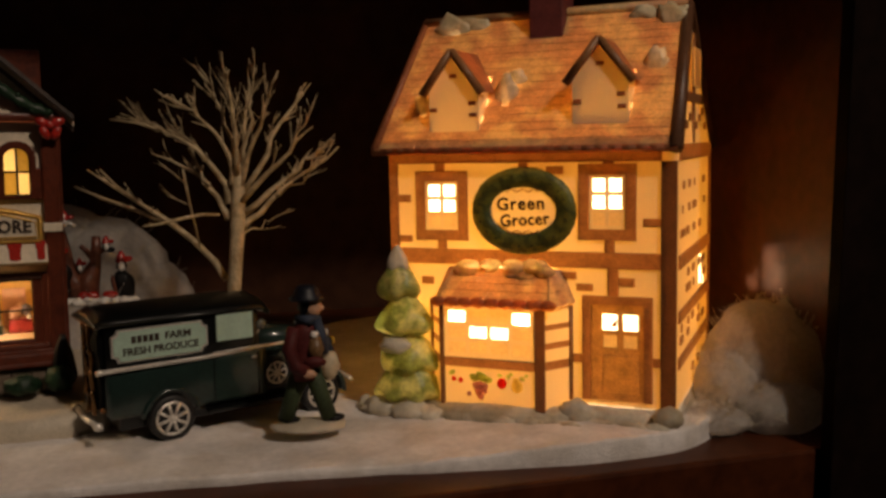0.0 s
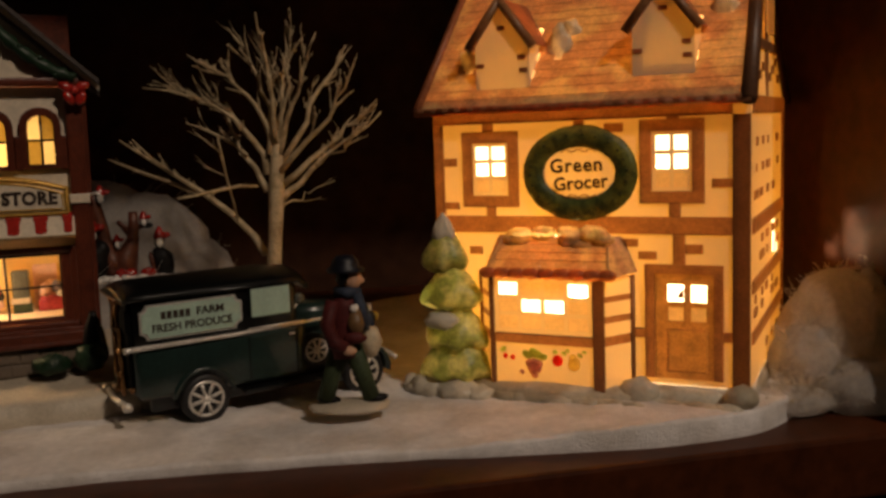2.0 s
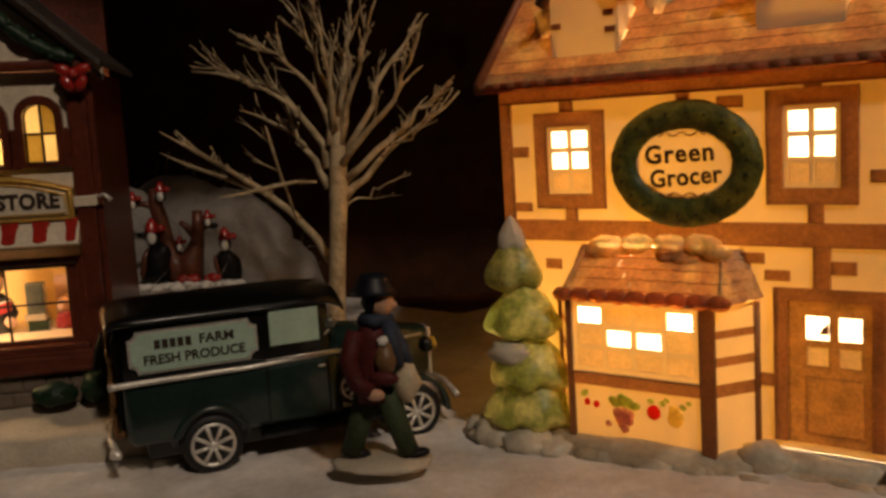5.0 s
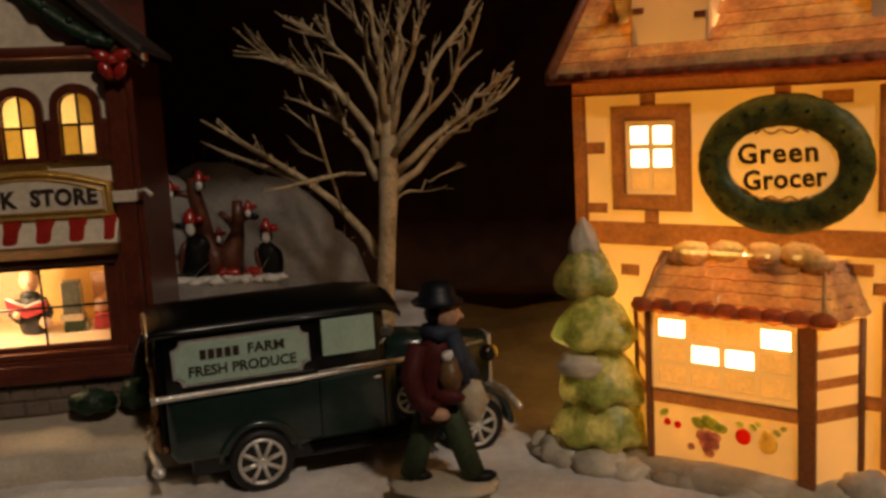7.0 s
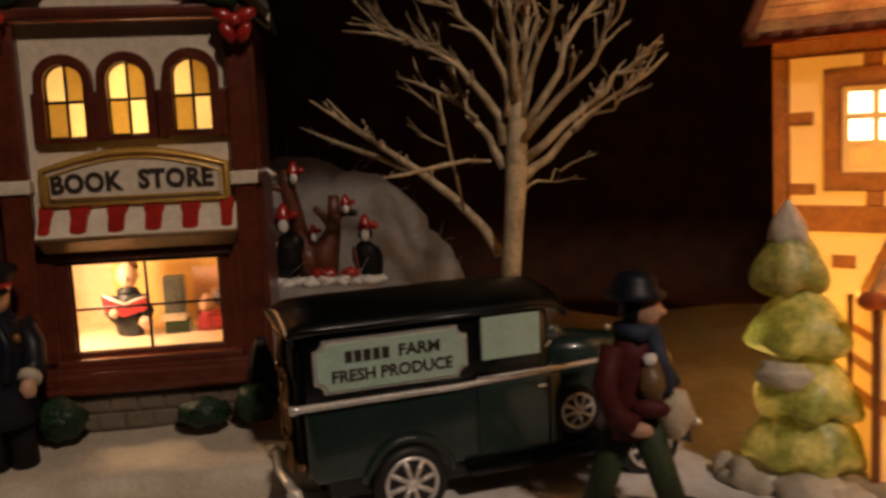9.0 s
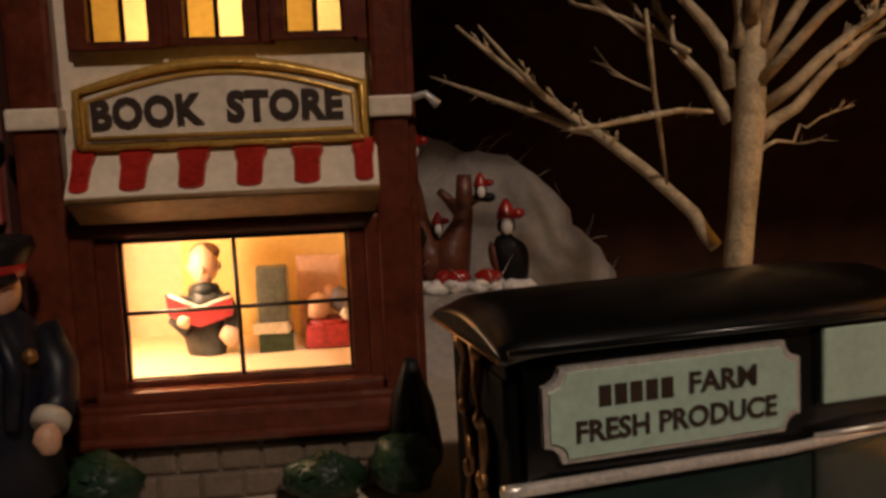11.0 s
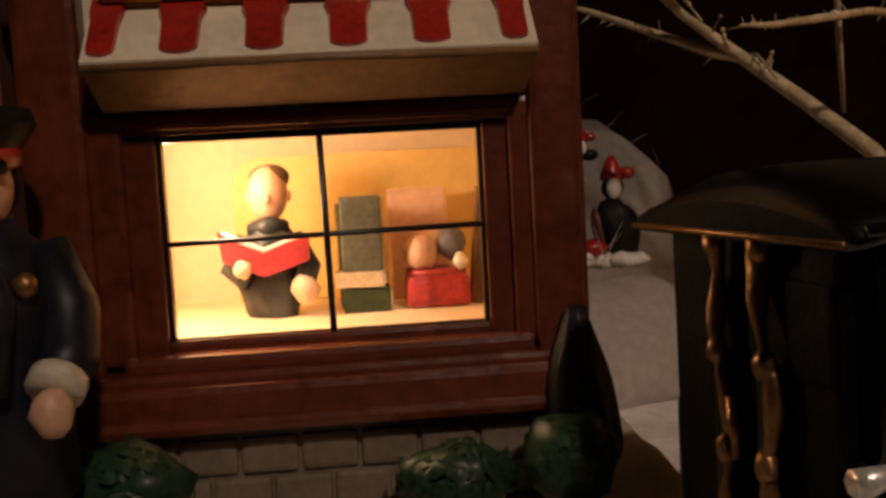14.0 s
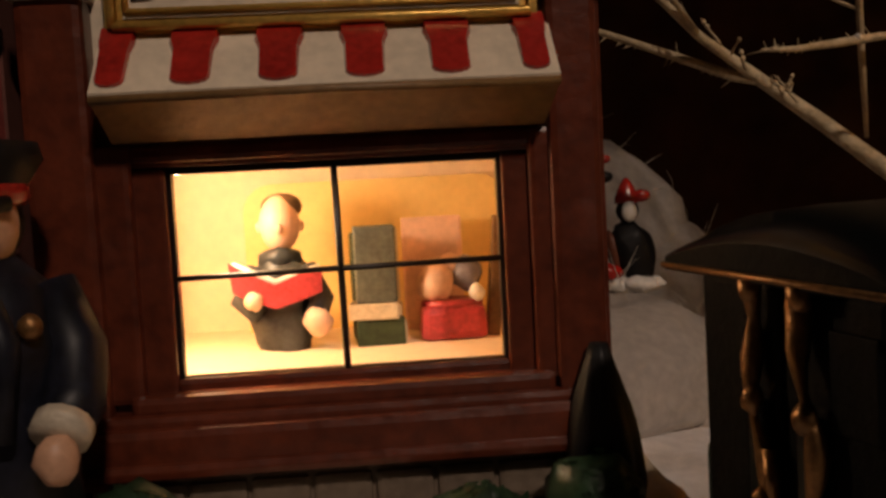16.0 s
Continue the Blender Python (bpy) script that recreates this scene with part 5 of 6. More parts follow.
def wheel(x, y, z, r=0.0116, flip=1):
    w = part("wheel", lathe([(r * 0.68, -0.0026), (r * 0.90, -0.0034), (r, -0.0022), (r, 0.0022), (r * 0.90, 0.0034), (r * 0.68, 0.0026)], (x, y, z), 32, axis="y"), TYRE, van, "black rubber wheel with silver spokes")
    part("rim", lathe([(r * 0.74, -0.0031), (r * 0.70, -0.0036), (r * 0.62, -0.0030), (r * 0.62, -0.0012)], (x, y, z), 32, axis="y", caps=False), SILVER, w)
    part("rim_back", lathe([(0.0001, -0.0018), (r * 0.66, -0.0018), (r * 0.66, -0.0012), (0.0001, -0.0012)], (x, y, z), 24, axis="y"), TYRE, w)
    for k in range(8):
        a = 2 * math.pi * (k + 0.35) / 8
        part("spoke", tube([(x + r * 0.12 * math.cos(a), y - 0.0034, z + r * 0.12 * math.sin(a)), (x + r * 0.66 * math.cos(a), y - 0.0026, z + r * 0.66 * math.sin(a))], [r * 0.070, r * 0.080], 6), SILVER, w)
    part("hub", blob((x, y - 0.0034, z), (r * 0.17, 0.0010, r * 0.17)), SILVER, w)
    return w


def mudguard(x, y0, y1, z, r, a0, a1):
    b = bmesh.new()
    secs = []
    for i in range(13):
        a = radians(a0 + (a1 - a0) * i / 12)
        o, q = r + 0.0016, r
        c, s = math.cos(a), math.sin(a)
        secs.append([(x + o * c, y0, z + o * s), (x + o * c, y1, z + o * s), (x + q * c, y1, z + q * s), (x + q * c, y0, z + q * s)])
    return loft(secs, 0, b)


wheel(0.0233, 0.0008, 0.0096)
part("mudguard", mudguard(0.0233, -0.0022, 0.010, 0.0096, 0.0134, 8, 172), VAN_GREEN, van)
wheel(0.1060, 0.0020, 0.0080, 0.0112)
part("mudguard", mudguard(0.1060, -0.0020, 0.0125, 0.0080, 0.0135, -5, 190), VAN_GREEN, van)
wheel(0.0233, VW + 0.0005, 0.0096)
wheel(0.1060, VW - 0.0020, 0.0080, 0.0112)
wheel(0.0815, 0.0050, 0.0225, 0.0082)
part("headlight", blob((0.1150, 0.0080, 0.0335), (0.0034, 0.0034, 0.0036), detail=2), VAN_BLACK, van)
part("headlight_lens", blob((0.1180, 0.0078, 0.0338), (0.0012, 0.0026, 0.0028)), LENS, van, "amber headlight lens")
part("headlight", blob((0.1150, VW - 0.0080, 0.0335), (0.0034, 0.0034, 0.0036), detail=2), VAN_BLACK, van)
part("front_bumper", tube([(0.1240, -0.002, 0.0130), (0.1270, VW / 2, 0.0130), (0.1240, VW + 0.002, 0.0130)], [0.0013] * 3, 8), SILVER, van, "silver front bumper")
# rear doors with tarnished brass ribs and hinges, bumper
rear = part("rear_door", box(-0.0086, -0.0060, 0.0045, VW / 2 - 0.0004, 0.0160, 0.0575, 0.0008), MATTE, van, "black rear door")
part("rear_door", box(-0.0086, -0.0060, VW / 2 + 0.0004, VW - 0.0045, 0.0160, 0.0575, 0.0008), MATTE, van)
for y, seed in ((0.0150, 0.0), (0.0236, 1.7)):
    zs = np.linspace(0.014, 0.0580, 22)
    rib = part("door_rib", tube([(-0.0102 - 0.0004 * math.sin(z * 420 + seed), y + 0.0007 * math.sin(z * 260 + seed) - 0.06 * (0.058 - z), z) for z in zs], [0.0009 + 0.0004 * math.sin(k * 1.1 + seed) + (0.0005 if k > 19 else 0) for k in range(22)], 8), BRASS, rear, "tarnished brass rib")
    for z in (0.0570, 0.0450, 0.0340, 0.0240):
        part("hinge", blob((-0.0106, y - 0.06 * (0.058 - z) + random.uniform(-.0006, .0006), z), (0.0011, 0.0014, 0.0018), lump=0.4, freq=90), BRASS, rib)
    part("strap", box(-0.0104, -0.0088, y - 0.0016, y + 0.0010, 0.0150, 0.0450, 0.0004), VAN_BLACK, rib)
part("rear_window", box(-0.0092, -0.0084, 0.0050, 0.0120, 0.0440, 0.0540, 0.0003), MATTE, rear)
part("latch", tube([(-0.0100, 0.0210, 0.0330), (-0.0100, 0.0210, 0.0400)], [0.0009] * 2, 6), BRASS, rear)
part("rear_bumper", tube([(-0.0110, -0.0010, 0.0110), (-0.0130, VW / 2, 0.0110), (-0.0110, VW + 0.001, 0.0110)], [0.0014] * 3, 8), SILVER, van, "silver rear bumper")
for y in (0.001, VW - 0.001):
    part("bumper_end", blob((-0.0118, y, 0.0112), (0.0024, 0.0018, 0.0022)), SILVER, van)
part("tail_lamp", blob((-0.0085, 0.0030, 0.0180), (0.0014, 0.0014, 0.0014)), BRASS, van)
part("chassis", box(0.0, 0.112, 0.006, VW - 0.006, 0.0050, 0.0125, 0.001), VAN_BLACK, van)


# ---- figurines: one plain mesh each ----
def walker(scale=1.0):
    """A walking man in hat, scarf and coat, with a bag and a sack, on a snow base; faces +x."""
    b = blob((0, 0, 0.0022), (0.0195, 0.0110, 0.0030), mat=0, lump=0.18, freq=60, detail=3)
    # boots and legs: the rear leg at -x, the front leg at +x
    blob((-0.0105, 0.0, 0.0062), (0.0060, 0.0032, 0.0022), b, 1, tilt=8)
    blob((0.0118, -0.001, 0.0062), (0.0062, 0.0032, 0.0020), b, 1, tilt=-4)
    tube([(-0.0120, 0.0, 0.0065), (-0.0085, 0.0, 0.0180), (-0.0030, 0.0, 0.0330)], [0.0042, 0.0042, 0.0056], 12, b, 2)
    tube([(0.0098, -0.001, 0.0065), (0.0060, -0.001, 0.0180), (0.0010, 0.0, 0.0330)], [0.0040, 0.0042, 0.0056], 12, b, 2)
    # coat, arms
    tube([(-0.0020, 0, 0.0270), (-0.0024, 0, 0.0340), (-0.0022, 0, 0.0430), (-0.0016, 0, 0.0510), (-0.0005, 0, 0.0575)], [0.0072, 0.0066, 0.0064, 0.0064, 0.0042], 16, b, 3)
    tube([(-0.0070, -0.0060, 0.0545), (-0.0098, -0.0085, 0.0440), (-0.0070, -0.0095, 0.0355), (-0.0010, -0.0105, 0.0330)], [0.0034, 0.0036, 0.0034, 0.0030], 10, b, 3)
    tube([(0.0030, 0.0060, 0.0540), (0.0075, 0.0070, 0.0440), (0.0105, 0.0050, 0.0390)], [0.0034, 0.0033, 0.0028], 10, b, 4)
    blob((0.0000, -0.0110, 0.0318), (0.0036, 0.0026, 0.0022), b, 6, lump=0.2)
    # bag in front of the chest, flap and strap
    blob((0.0034, -0.0056, 0.0430), (0.0040, 0.0034, 0.0072), b, 5, lump=0.3)
    blob((0.0030, -0.0090, 0.0372), (0.0056, 0.0022, 0.0030), b, 3, lump=0.2)
    blob((0.0028, -0.0062, 0.0505), (0.0022, 0.0018, 0.0020), b, 7, lump=0.3)
    # scarf, head, hat
    tube([(-0.0052, -0.001, 0.0572), (0.0005, -0.0050, 0.0578), (0.0042, 0.0, 0.0572), (0.0, 0.0048, 0.0580), (-0.0052, 0.001, 0.0574)], [0.0027] * 5, 8, b, 4)
    tube([(0.0040, -0.0020, 0.0570), (0.0066, -0.0030, 0.0480), (0.0080, -0.0030, 0.0400)], [0.0026, 0.0026, 0.0020], 8, b, 4)
    blob((0.0020, 0, 0.0635), (0.0050, 0.0043, 0.0052), b, 6, detail=3)
    blob((0.0068, 0, 0.0628), (0.0014, 0.0012, 0.0014), b, 6)
    blob((-0.0012, 0, 0.0640), (0.0042, 0.0046, 0.0045), b, 1)
    lathe([(0.0001, 0.0678), (0.0084, 0.0670), (0.0090, 0.0682), (0.0066, 0.0698), (0.0061, 0.0722), (0.0044, 0.0744), (0.0001, 0.0752)], (-0.0006, 0, 0), 20, b, 9, squash=0.86)
    blob((0.0105, -0.0010, 0.0330), (0.0048, 0.0046, 0.0078), b, 8, lump=0.3, freq=80)
    return b


man = finish("walking_figurine", walker(), [FIG_SNOW, DARK, OLIVE, MAROON, SCARF, LEATHER, SKIN, WHITE, SACK, NAVY])
man.matrix_world = pose(0.0100, 0.4435, 0.0045, 0, 0, 8) @ Matrix.Diagonal((0.97, 0.97, 0.97, 1))
tagged(man, "painted figurine in maroon coat walking on a snow base", "figurine")

b = blob((0, 0, 0.0022), (0.0150, 0.0110, 0.0030), mat=0, lump=0.15, freq=60, detail=3)
tube([(-0.0044, 0, 0.004), (-0.0044, 0, 0.0180), (-0.0030, 0, 0.0380)], [0.0050, 0.0048, 0.0062], 14, b, 1)
tube([(0.0048, 0, 0.004), (0.0046, 0, 0.0180), (0.0030, 0, 0.0380)], [0.0050, 0.0048, 0.0062], 14, b, 1)
tube([(0.0004, 0.0005, 0.0240), (0, 0, 0.0360), (0, 0, 0.0500), (0, 0, 0.0580), (0, -0.0004, 0.0625)], [0.0108, 0.0100, 0.0104, 0.0088, 0.0042], 20, b, 2)
tube([(0.0078, 0.0004, 0.0575), (0.0112, -0.0020, 0.0490), (0.0110, -0.0070, 0.0430), (0.0092, -0.0105, 0.0405)], [0.0042, 0.0043, 0.0040, 0.0036], 14, b, 2)
tube([(-0.0080, 0.0004, 0.0575), (-0.0122, -0.0020, 0.0480), (-0.0118, -0.0060, 0.0410)], [0.0042, 0.0042, 0.0038], 14, b, 2)
tube([(0.0098, -0.0096, 0.0412), (0.0092, -0.0112, 0.0400)], [0.0039, 0.0038], 14, b, 5)
blob((0.0088, -0.0118, 0.0372), (0.0027, 0.0025, 0.0036), b, 4, lump=0.25)
prism([(-0.0034, 0.0570), (0.0004, 0.0572), (0.0004, 0.0480), (-0.0006, 0.0420), (-0.0036, 0.0420), (-0.0042, 0.0500)], -0.0112, -0.0070, b, 3)
for sx in (-1, 1):
    tube([(-0.0015 + sx * 0.0022, -0.0080, 0.0605), (-0.0015 + sx * 0.0052, -0.0104, 0.0520), (-0.0015 + sx * 0.0040, -0.0112, 0.0400)], [0.0016, 0.0020, 0.0016], 8, b, 2)
blob((0.0066, -0.0086, 0.0535), (0.0016, 0.0012, 0.0018), b, 6)
tube([(0.0108, -0.0042, 0.0530), (0.0136, -0.0058, 0.0470), (0.0128, -0.0096, 0.0415)], [0.0006] * 3, 6, b, 7)
blob((0, -0.0012, 0.0665), (0.0056, 0.0056, 0.0066), b, 4, detail=3)
blob((0, -0.0068, 0.0652), (0.0014, 0.0014, 0.0016), b, 4)
blob((0, 0.0018, 0.0668), (0.0060, 0.0052, 0.0064), b, 1, detail=3)
lathe([(0.0060, 0.0690), (0.0066, 0.0710), (0.0090, 0.0745), (0.0084, 0.0768), (0.0001, 0.0778)], (0, 0.0005, 0), 24, b, 1)
lathe([(0.0062, 0.0686), (0.0070, 0.0692), (0.0071, 0.0714), (0.0063, 0.0716)], (0, 0.0005, 0), 24, b, 3)
tube([(-0.0050, -0.0052, 0.0690), (0, -0.0088, 0.0682), (0.0050, -0.0052, 0.0690)], [0.0010, 0.0014, 0.0010], 8, b, 1)
guard = finish("standing_figurine", b, [FIG_SNOW, DARK, NAVY, RED, SKIN, FIG_SNOW, BRASS, LEATHER])
guard.matrix_world = pose(-0.1912, 0.4303, 0.0045, 0, 0, 38) @ Matrix.Diagonal((0.96, 0.96, 0.97, 1))
tagged(guard, "painted figurine in dark uniform standing outside the book shop", "figurine")

# penguin group round a branched stump, one mesh, on a snow heap
b = tube([(-0.004, 0, -0.006), (-0.0095, 0, 0.008), (-0.013, 0, 0.020), (-0.0150, 0, 0.031), (-0.0180, 0, 0.045), (-0.0172, 0, 0.053)], [0.0100, 0.0066, 0.0048, 0.0046, 0.0042, 0.0036], 12, None, 0)
tube([(-0.003, 0, -0.004), (0.0005, 0, 0.008), (0.0050, 0, 0.020), (0.0060, 0, 0.030), (0.0062, 0, 0.0385)], [0.0100, 0.0076, 0.0042, 0.0036, 0.0030], 12, b, 0)
tube([(0.0045, 0, 0.022), (-0.0005, -0.001, 0.029), (-0.0040, -0.002, 0.0325)], [0.0026, 0.0020, 0.0015], 8, b, 0)
tube([(0.0060, 0, 0.026), (0.0110, -0.001, 0.0290), (0.0165, -0.002, 0.0292)], [0.0022, 0.0018, 0.0016], 8, b, 0)
tube([(-0.0175, 0, 0.042), (-0.0230, -0.001, 0.044), (-0.0290, -0.002, 0.0450)], [0.0024, 0.0020, 0.0017], 8, b, 0)


def tiny_bird(b, x, y, z, s, body, lean):
    """A round bird: body, white face, pointed red hat with a pompom, short wing and feet."""
    if body:
        blob((x, y, z), (0.0054 * s, 0.0048 * s, 0.0088 * s), b, 1, lump=0.22, freq=140, detail=3, tilt=lean)
        blob((x - 0.0046 * s, y - 0.001, z + 0.0005), (0.0016 * s, 0.0026 * s, 0.0064 * s), b, 0 if lean else 1, lump=0.2, tilt=lean)
        z += 0.0108 * s
        x -= 0.0010 * s
    blob((x, y - 0.0006, z), (0.0028 * s, 0.0028 * s, 0.0030 * s), b, 1)
    blob((x + 0.0002, y - 0.0026 * s, z - 0.0002), (0.0019 * s, 0.0012 * s, 0.0026 * s), b, 2)
    lathe([(0.0030 * s, 0.0), (0.0028 * s, 0.0016 * s), (0.0016 * s, 0.0044 * s), (0.0005 * s, 0.0060 * s)], (x, y, z + 0.0018 * s), 12, b, 3)
    blob((x + 0.0034 * s, y - 0.001, z + 0.0034 * s), (0.0022 * s, 0.0018 * s, 0.0016 * s), b, 3)


tiny_bird(b, 0.0235, -0.006, 0.0035, 1.35, True, -12)
tiny_bird(b, -0.0185, -0.006, 0.0085, 1.5, True, 14)
blob((-0.0258, -0.006, 0.0265), (0.0032, 0.0018, 0.0016), b, 1)
tiny_bird(b, -0.0050, -0.004, 0.0178, 0.85, False, 0)
tiny_bird(b, 0.0126, -0.003, 0.0318, 0.95, False, 0)
blob((0.0156, -0.003, 0.0292), (0.0030, 0.0022, 0.0020), b, 1)
tiny_bird(b, -0.0135, -0.004, 0.0488, 1.15, False, 0)
tiny_bird(b, -0.0300, -0.004, 0.0446, 1.0, False, 0)
for x, y, r in ((0.0027, -0.0115, 0.0048), (0.0140, -0.0120, 0.0050), (-0.0035, -0.0105, 0.0036)):
    blob((x, y, -0.0012), (r, 0.0034, 0.0030), b, 3, lump=0.25, freq=70, detail=3)
    blob((x - 0.0030, y - 0.0022, -0.0036), (r * 0.7, 0.0026, 0.0018), b, 2, lump=0.2)
for k in range(22):
    blob((-0.030 + 0.0028 * k, -0.008 - 0.006 * random.random(), -0.0058 + 0.001 * random.random()), (0.0040, 0.0035, 0.0026), b, 2, lump=0.35, freq=120, detail=2)
blob((-0.002, 0.0, -0.0235), (0.036, 0.018, 0.0165), b, 4, lump=0.12, freq=30, detail=4)
birds = finish("bird_figurine", b, [STUMP, DARK, WHITE, RED, FIG_SNOW])
birds.matrix_world = pose(-0.1661, 0.6425, 0.0412, 0, 0, 18)
tagged(birds, "painted group of small black birds in red hats round a stump", "figurine")

# ---- bare twig tree ----
random.seed(11)
tree = thing("bare_tree", pose(-0.0560, 0.5900, 0), "bare pale twig tree with many fine branches", "tree")
pt = [(-0.0026, 0, -0.001), (-0.0008, 0, 0.020), (0.0008, 0, 0.045), (0.0028, 0, 0.068), (0.0042, 0, 0.085), (0.0050, 0, 0.098), (0.0056, 0, 0.110), (0.0062, 0, 0.122), (0.0064, 0, 0.132)]
part("trunk", tube(pt, [0.0056, 0.0049, 0.0045, 0.0043, 0.0046, 0.0050, 0.0044, 0.0036, 0.0020], 14), BARK, tree, "pale smooth trunk")
part("foot", lathe([(0.012, -0.001), (0.012, 0.002), (0.0065, 0.004)], (-0.0026, 0, 0), sides=20), FIG_SNOW, tree)


def sprout(start, way, length, r, depth, b):
    pts, p, d = [Vector(start)], Vector(start), Vector(way).normalized()
    n2 = 6
    for i in range(n2):
        d = (d + Vector((random.gauss(0, .10), random.gauss(0, .10), random.gauss(0.03, .07)))).normalized()
        p = p + d * (length / n2)
        pts.append(p.copy())
    tube(pts, [r * (1 - 0.72 * i / n2) for i in range(n2 + 1)], 6 if r > 0.0009 else 4, b)
    if depth:
        for k in range(random.choice((3, 4, 4))):
            i = random.randrange(1, n2)
            dd = (pts[i + 1] - pts[i]).normalized()
            side = Vector((random.gauss(0, 1), random.gauss(0, 1), random.gauss(0.25, .6))).normalized()
            sprout(pts[i], dd + side * 0.55, length * random.uniform(0.30, 0.55), r * 0.50, depth - 1, b)
    elif r > 0.00030:
        for k in range(2):
            q = pts[random.randrange(2, 6)]
            blob(q, (0.0007, 0.0006, 0.0007), b, detail=1)


# main limbs: foot, bend and tip in x and z, thickness at the foot
LEFT = [((-0.0007, 0.0960), (-0.0193, 0.1220), (-0.0504, 0.1370), 0.0021), ((-0.0002, 0.1060), (-0.0228, 0.1435), (-0.0744, 0.1593), 0.0022), ((-0.0140, 0.1330), (-0.0348, 0.1511), (-0.0603, 0.1625), 0.0012),
        ((-0.0130, 0.1180), (-0.0270, 0.1400), (-0.0469, 0.1739), 0.0011), ((0.0020, 0.1180), (-0.0079, 0.1535), (-0.0372, 0.1707), 0.0018), ((0.0034, 0.1220), (-0.0030, 0.1640), (-0.0201, 0.1936), 0.0016),
        ((0.0046, 0.1240), (0.0018, 0.1560), (-0.0075, 0.2030), 0.0017), ((0.0058, 0.1250), (0.0060, 0.1650), (0.0030, 0.1988), 0.0018)]
RIGHT = [((0.0066, 0.1250), (0.0095, 0.1640), (0.0107, 0.1961), 0.0018), ((0.0074, 0.1220), (0.0150, 0.1590), (0.0187, 0.1919), 0.0017), ((0.0080, 0.1180), (0.0210, 0.1560), (0.0346, 0.1884), 0.0018), ((0.0080, 0.1120), (0.0325, 0.1558), (0.0450, 0.1777), 0.0019),
         ((0.0084, 0.1080), (0.0390, 0.1402), (0.0577, 0.1696), 0.0018), ((0.0080, 0.0990), (0.0421, 0.1280), (0.0612, 0.1426), 0.0020), ((0.0064, 0.0890), (0.0330, 0.1140), (0.0690, 0.1420), 0.0022), ((0.0300, 0.1110), (0.0460, 0.1210), (0.0640, 0.1290), 0.0010), ((0.0068, 0.0850), (0.0200, 0.0925), (0.0319, 0.0984), 0.0007)]
for k, (f, m, t, r) in enumerate(LEFT + RIGHT):
    y1 = 0.026 * math.sin(2.4 * k + 0.6)
    s, mid, e = Vector((f[0], 0.10 * y1, f[1])), Vector((m[0], 0.5 * y1, m[1])), Vector((t[0], y1, t[1]))
    b = bmesh.new()
    pts = []
    for i in range(9):
        u = i / 8
        ctrl = mid * 2 - (s + e) * 0.5
        p = s * (1 - u) ** 2 + ctrl * (2 * u * (1 - u)) + e * u ** 2
        j = 0.0011 if 0 < i < 8 else 0.0
        pts.append(p + Vector((random.gauss(0, j), random.gauss(0, j), random.gauss(0, j))))
    tube(pts, [r * (1.15 - 0.93 * (i / 8) ** 0.8) for i in range(9)], 7, b)
    for q in range(9 if r > 0.001 else 3):
        i = random.choice((2, 3, 4, 4, 5, 5, 6))
        d = (pts[i + 1] - pts[i]).normalized()
        side = Vector((random.gauss(0, 1), random.gauss(0, 1), random.gauss(0.35, .5))).normalized()
        sprout(pts[i].lerp(pts[i + 1], random.random()), d + side * 0.50, random.uniform(0.008, 0.020), r * 0.40, 1 if q < 4 else 0, b)
    part("limb", b, BARK, tree)
# low limb with its fork, and loose twigs lying across it
low = [Vector(p) for p in ((-0.0055, 0.0100, 0.0560), (-0.0088, 0.0115, 0.0600), (-0.0125, 0.0120, 0.0667), (-0.0283, 0.0180, 0.0809), (-0.0444, 0.0160, 0.0941), (-0.0592, 0.0080, 0.1060), (-0.0718, -0.0100, 0.1190), (-0.0801, -0.0244, 0.1285))]
b = tube(low, [0.0026, 0.0025, 0.0023, 0.0021, 0.0018, 0.0013, 0.0009, 0.0004], 8)
tube([low[4], Vector((-0.0510, 0.0150, 0.0955)), Vector((-0.0660, 0.0140, 0.1020)), Vector((-0.084, 0.0090, 0.1095)), Vector((-0.1028, 0.0145, 0.1165))], [0.0015, 0.0014, 0.0012, 0.0009, 0.0003], 7, b)
tube([low[5], Vector((-0.067, -0.012, 0.1180)), Vector((-0.075, -0.018, 0.1290))], [0.0009, 0.0007, 0.0003], 6, b)
for k in range(14):
    q = low[random.randrange(3, 7)].lerp(low[7], 0.3 * random.random())
    sprout(q, (random.uniform(-1, 0.3), random.gauss(0, .4), random.uniform(0.1, 0.9)), random.uniform(0.004, 0.012), 0.00045, 0, b)
for k in range(40):
    u = random.random()
    q = Vector((-0.0510, 0.0150, 0.0955)).lerp(Vector((-0.1000, 0.0140, 0.1155)), u)
    tube([q, q + Vector((random.gauss(-.001, .0014), random.gauss(0, .0014), random.gauss(0.0006, .0014)))], [0.00022, 0.00008], 4, b)
part("limb", b, BARK, tree, "low bare limb")
tw = [(-0.0431, -0.0398, 0.0955), (-0.0360, -0.0300, 0.0962), (-0.0270, -0.0190, 0.0980), (-0.0150, -0.0080, 0.1000), (-0.0057, -0.0030, 0.0992)]
b = tube(tw, [0.0004, 0.0008, 0.0011, 0.0010, 0.0007], 6)
for k in range(50):
    i = random.randrange(4)
    q = Vector(tw[i]).lerp(Vector(tw[i + 1]), random.random())
    tube([q, q + Vector((random.gauss(0, .0012), random.gauss(0, .0010), random.gauss(0.0004, .0012)))], [0.0002, 0.00008], 4, b)
part("twig", b, BARK, tree)
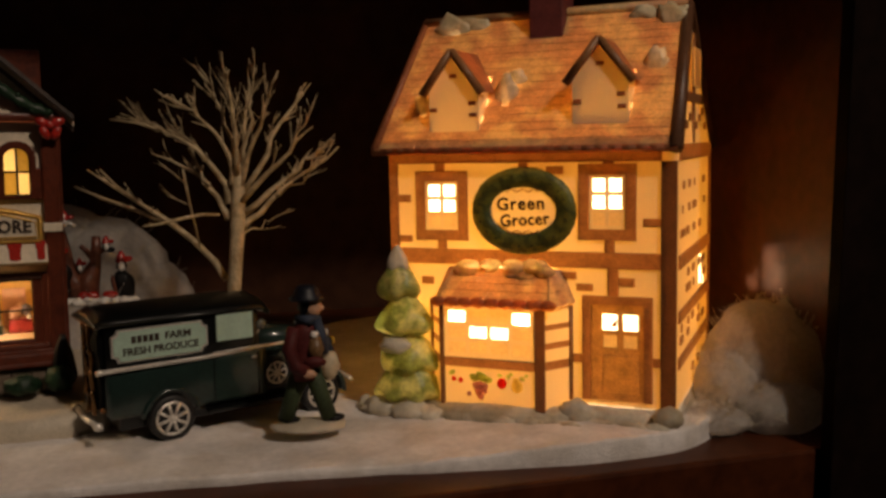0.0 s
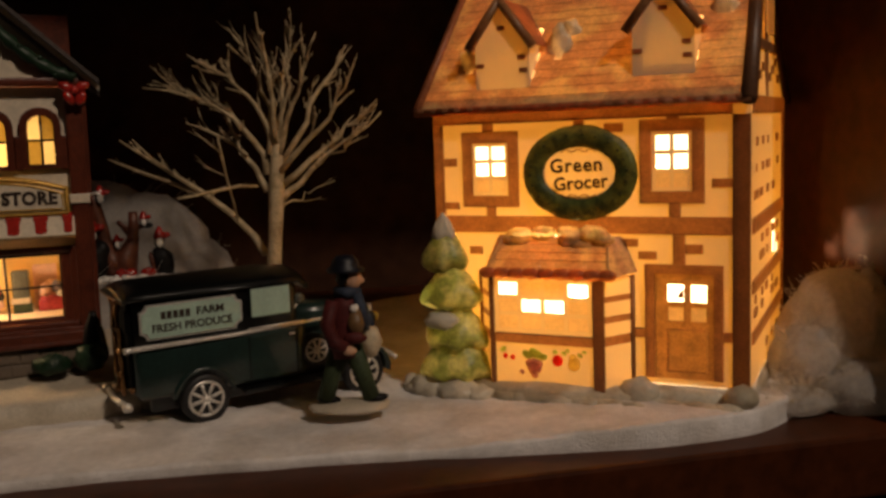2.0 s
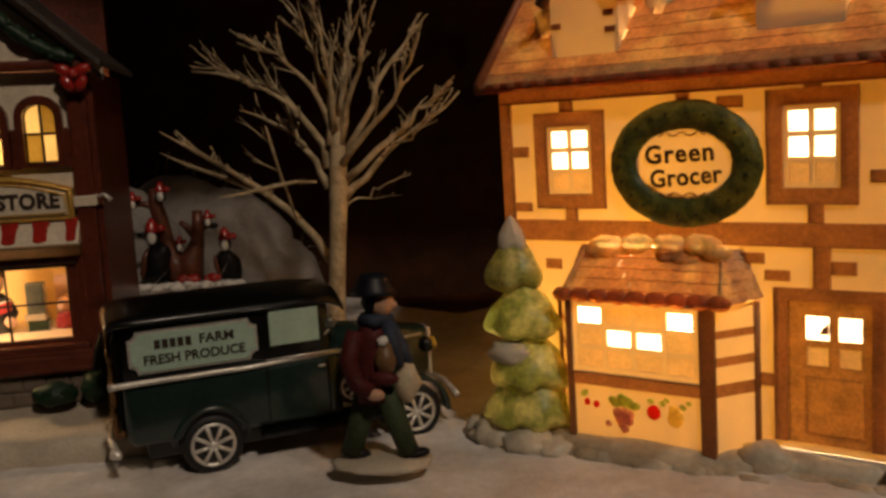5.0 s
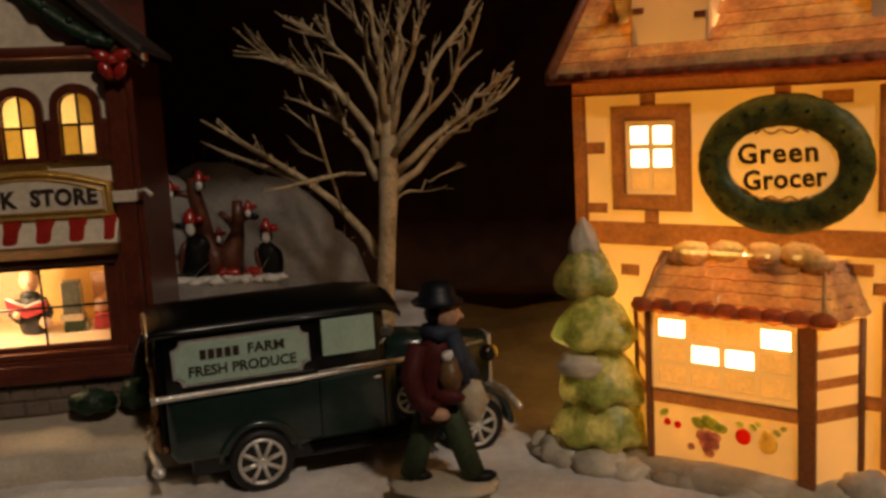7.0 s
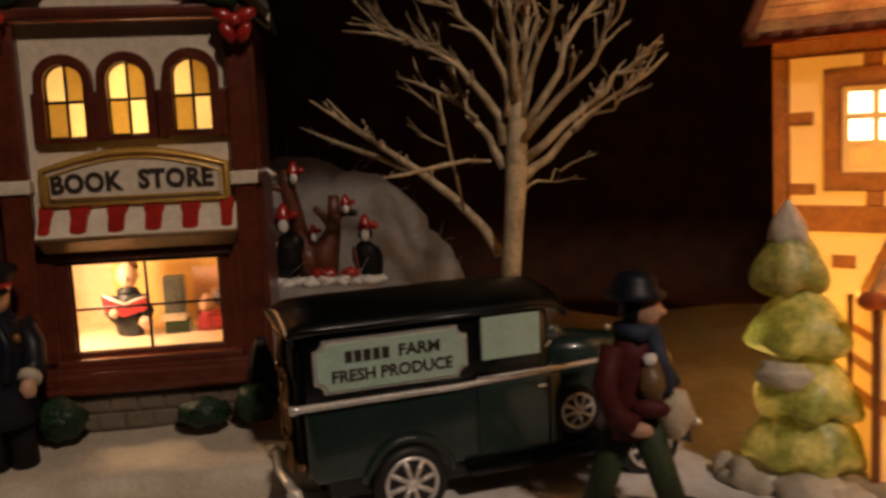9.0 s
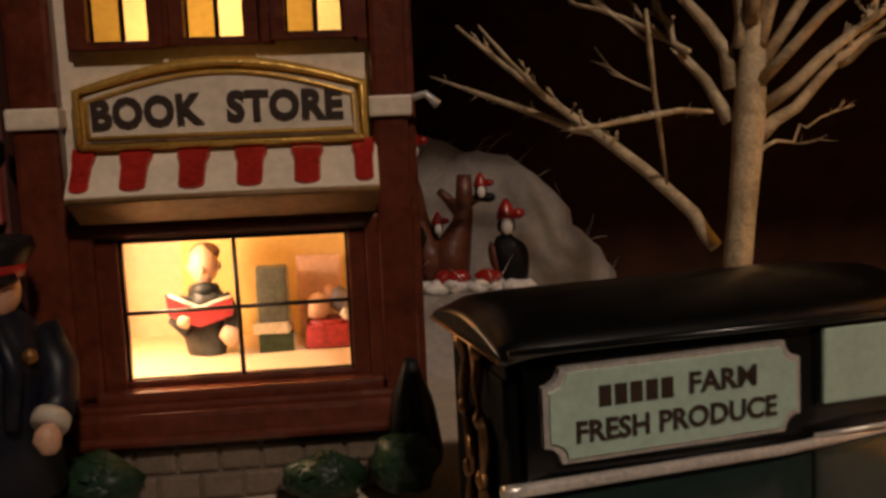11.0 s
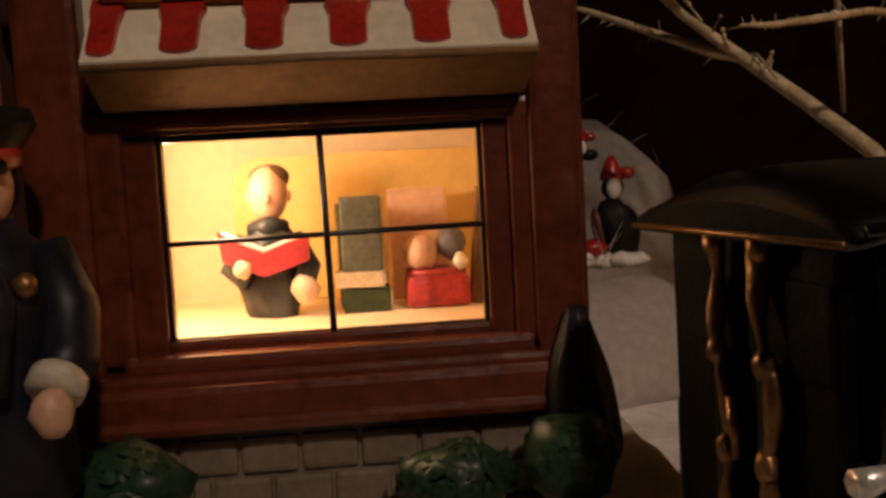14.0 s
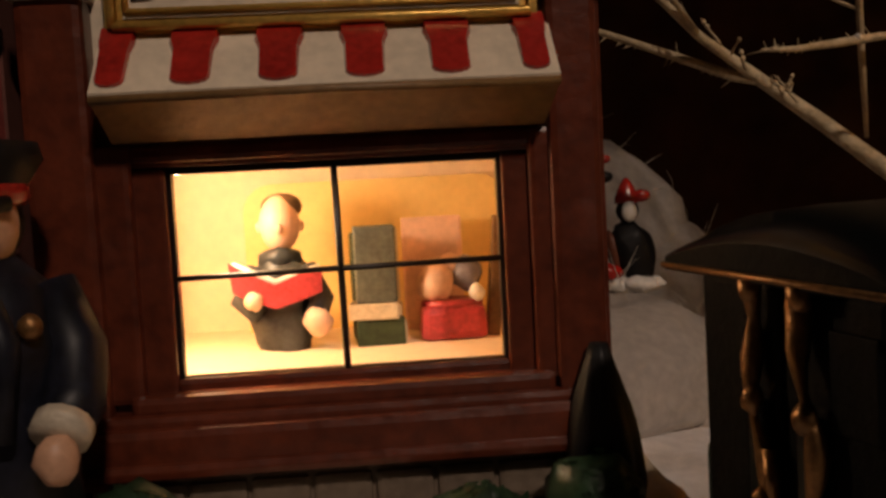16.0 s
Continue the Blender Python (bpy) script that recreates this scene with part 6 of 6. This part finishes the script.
b = tube([(-0.0230, -0.0235, 0.1290), (-0.0228, -0.0190, 0.1200), (-0.0222, -0.0120, 0.1060), (-0.0212, -0.0040, 0.0920), (-0.0201, 0.0024, 0.0770)], [0.0005, 0.0009, 0.0008, 0.0008, 0.0005], 6)
sprout((-0.0228, -0.019, 0.120), (-1, 0, 0.8), 0.022, 0.0006, 1, b)
sprout((-0.0222, -0.012, 0.106), (-0.9, 0, 0.5), 0.018, 0.0005, 1, b)
part("twig", b, BARK, tree)
drop = finish("glass_bead", blob((0, 0, 0), (0.0009, 0.0009, 0.0009), detail=2), SILVER)
drop.matrix_world = pose(-0.0790, 0.5740, 0.0992)
tagged(drop, "tiny shiny bead stuck on a twig", "bead")


# ---- cotton wool snow ----
def cotton(name, lumps, strands, spread, label, m, seed):
    random.seed(seed)
    b = bmesh.new()
    for c, s in lumps:
        blob(c, s, b, 0, lump=0.12, freq=35, detail=4)
    for k in range(strands):
        c, s = random.choice(lumps)
        a, e = random.uniform(0, 6.28), random.uniform(-0.2, 1.5)
        d = Vector((math.cos(a) * math.cos(e), math.sin(a) * math.cos(e), math.sin(e)))
        p = Vector(c) + Vector((d.x * s[0], d.y * s[1], d.z * s[2])) * random.uniform(0.86, 0.98)
        t = Vector((random.gauss(0, 1), random.gauss(0, 1), random.gauss(0, 0.7))).normalized()
        ln = spread * random.uniform(0.5, 1.6)
        q = [p, p + t * ln * 0.33 + d * ln * 0.10, p + t * ln * 0.66 + d * ln * 0.18, p + t * ln + d * ln * random.uniform(0.0, 0.3)]
        tube(q, [0.00010, 0.00016, 0.00014, 0.00005], 3, b, 1)
    ob = finish(name, b, [COTTON, FIBRE])
    ob.matrix_world = m
    return tagged(ob, label, "cotton wool", kind="stuff")


cotton("cotton_snow", [((0.0, 0.0, 0.022), (0.030, 0.028, 0.034)), ((0.020, -0.010, 0.018), (0.020, 0.020, 0.030)), ((-0.018, -0.012, 0.012), (0.020, 0.020, 0.022)), ((0.004, -0.030, 0.006), (0.026, 0.016, 0.014)), ((0.026, 0.010, 0.034), (0.014, 0.016, 0.024)), ((-0.034, -0.036, 0.002), (0.022, 0.014, 0.007))], 3800, 0.0065, "teased white cotton wool heap beside the house", pose(0.2490, 0.4920, 0.000) @ Matrix.Diagonal((0.95, 0.90, 1.04, 1)), 3)
cotton("cotton_snow", [((-0.075, 0.0, 0.014), (0.045, 0.045, 0.022)), ((-0.035, -0.005, 0.012), (0.040, 0.050, 0.022)), ((-0.012, 0.010, 0.004), (0.026, 0.040, 0.020)), ((-0.030, 0.085, 0.018), (0.036, 0.030, 0.034)), ((-0.060, 0.085, 0.038), (0.045, 0.030, 0.048)), ((-0.100, 0.090, 0.045), (0.050, 0.030, 0.050)), ((-0.130, 0.050, 0.040), (0.055, 0.045, 0.055))], 500, 0.014, "white cotton wool drifts behind the book shop", pose(-0.1150, 0.6300, 0.0), 5)

# ---- bricks of the neighbouring house ----
brick_mesh = bpy.data.meshes.new("brick")
b = box(-0.0036, 0.0036, -0.0010, 0.0, -0.0017, 0.0017, 0.0004)
b.to_mesh(brick_mesh)
b.free()
brick_mesh.materials.append(BRICK)
for r in range(22):
    for c in range(6):
        x, z = -0.0046 - 0.0079 * c - (0.0039 if r % 2 else 0), 0.1010 + 0.0041 * r
        if -0.031 < x < -0.0125 and z < 0.127:
            continue
        ob = new("brick", brick_mesh)
        ob.parent = brick_house
        ob.matrix_local = pose(x, 0.0040 - 0.0003 * random.random(), z, 0, random.uniform(-1.5, 1.5), 0)
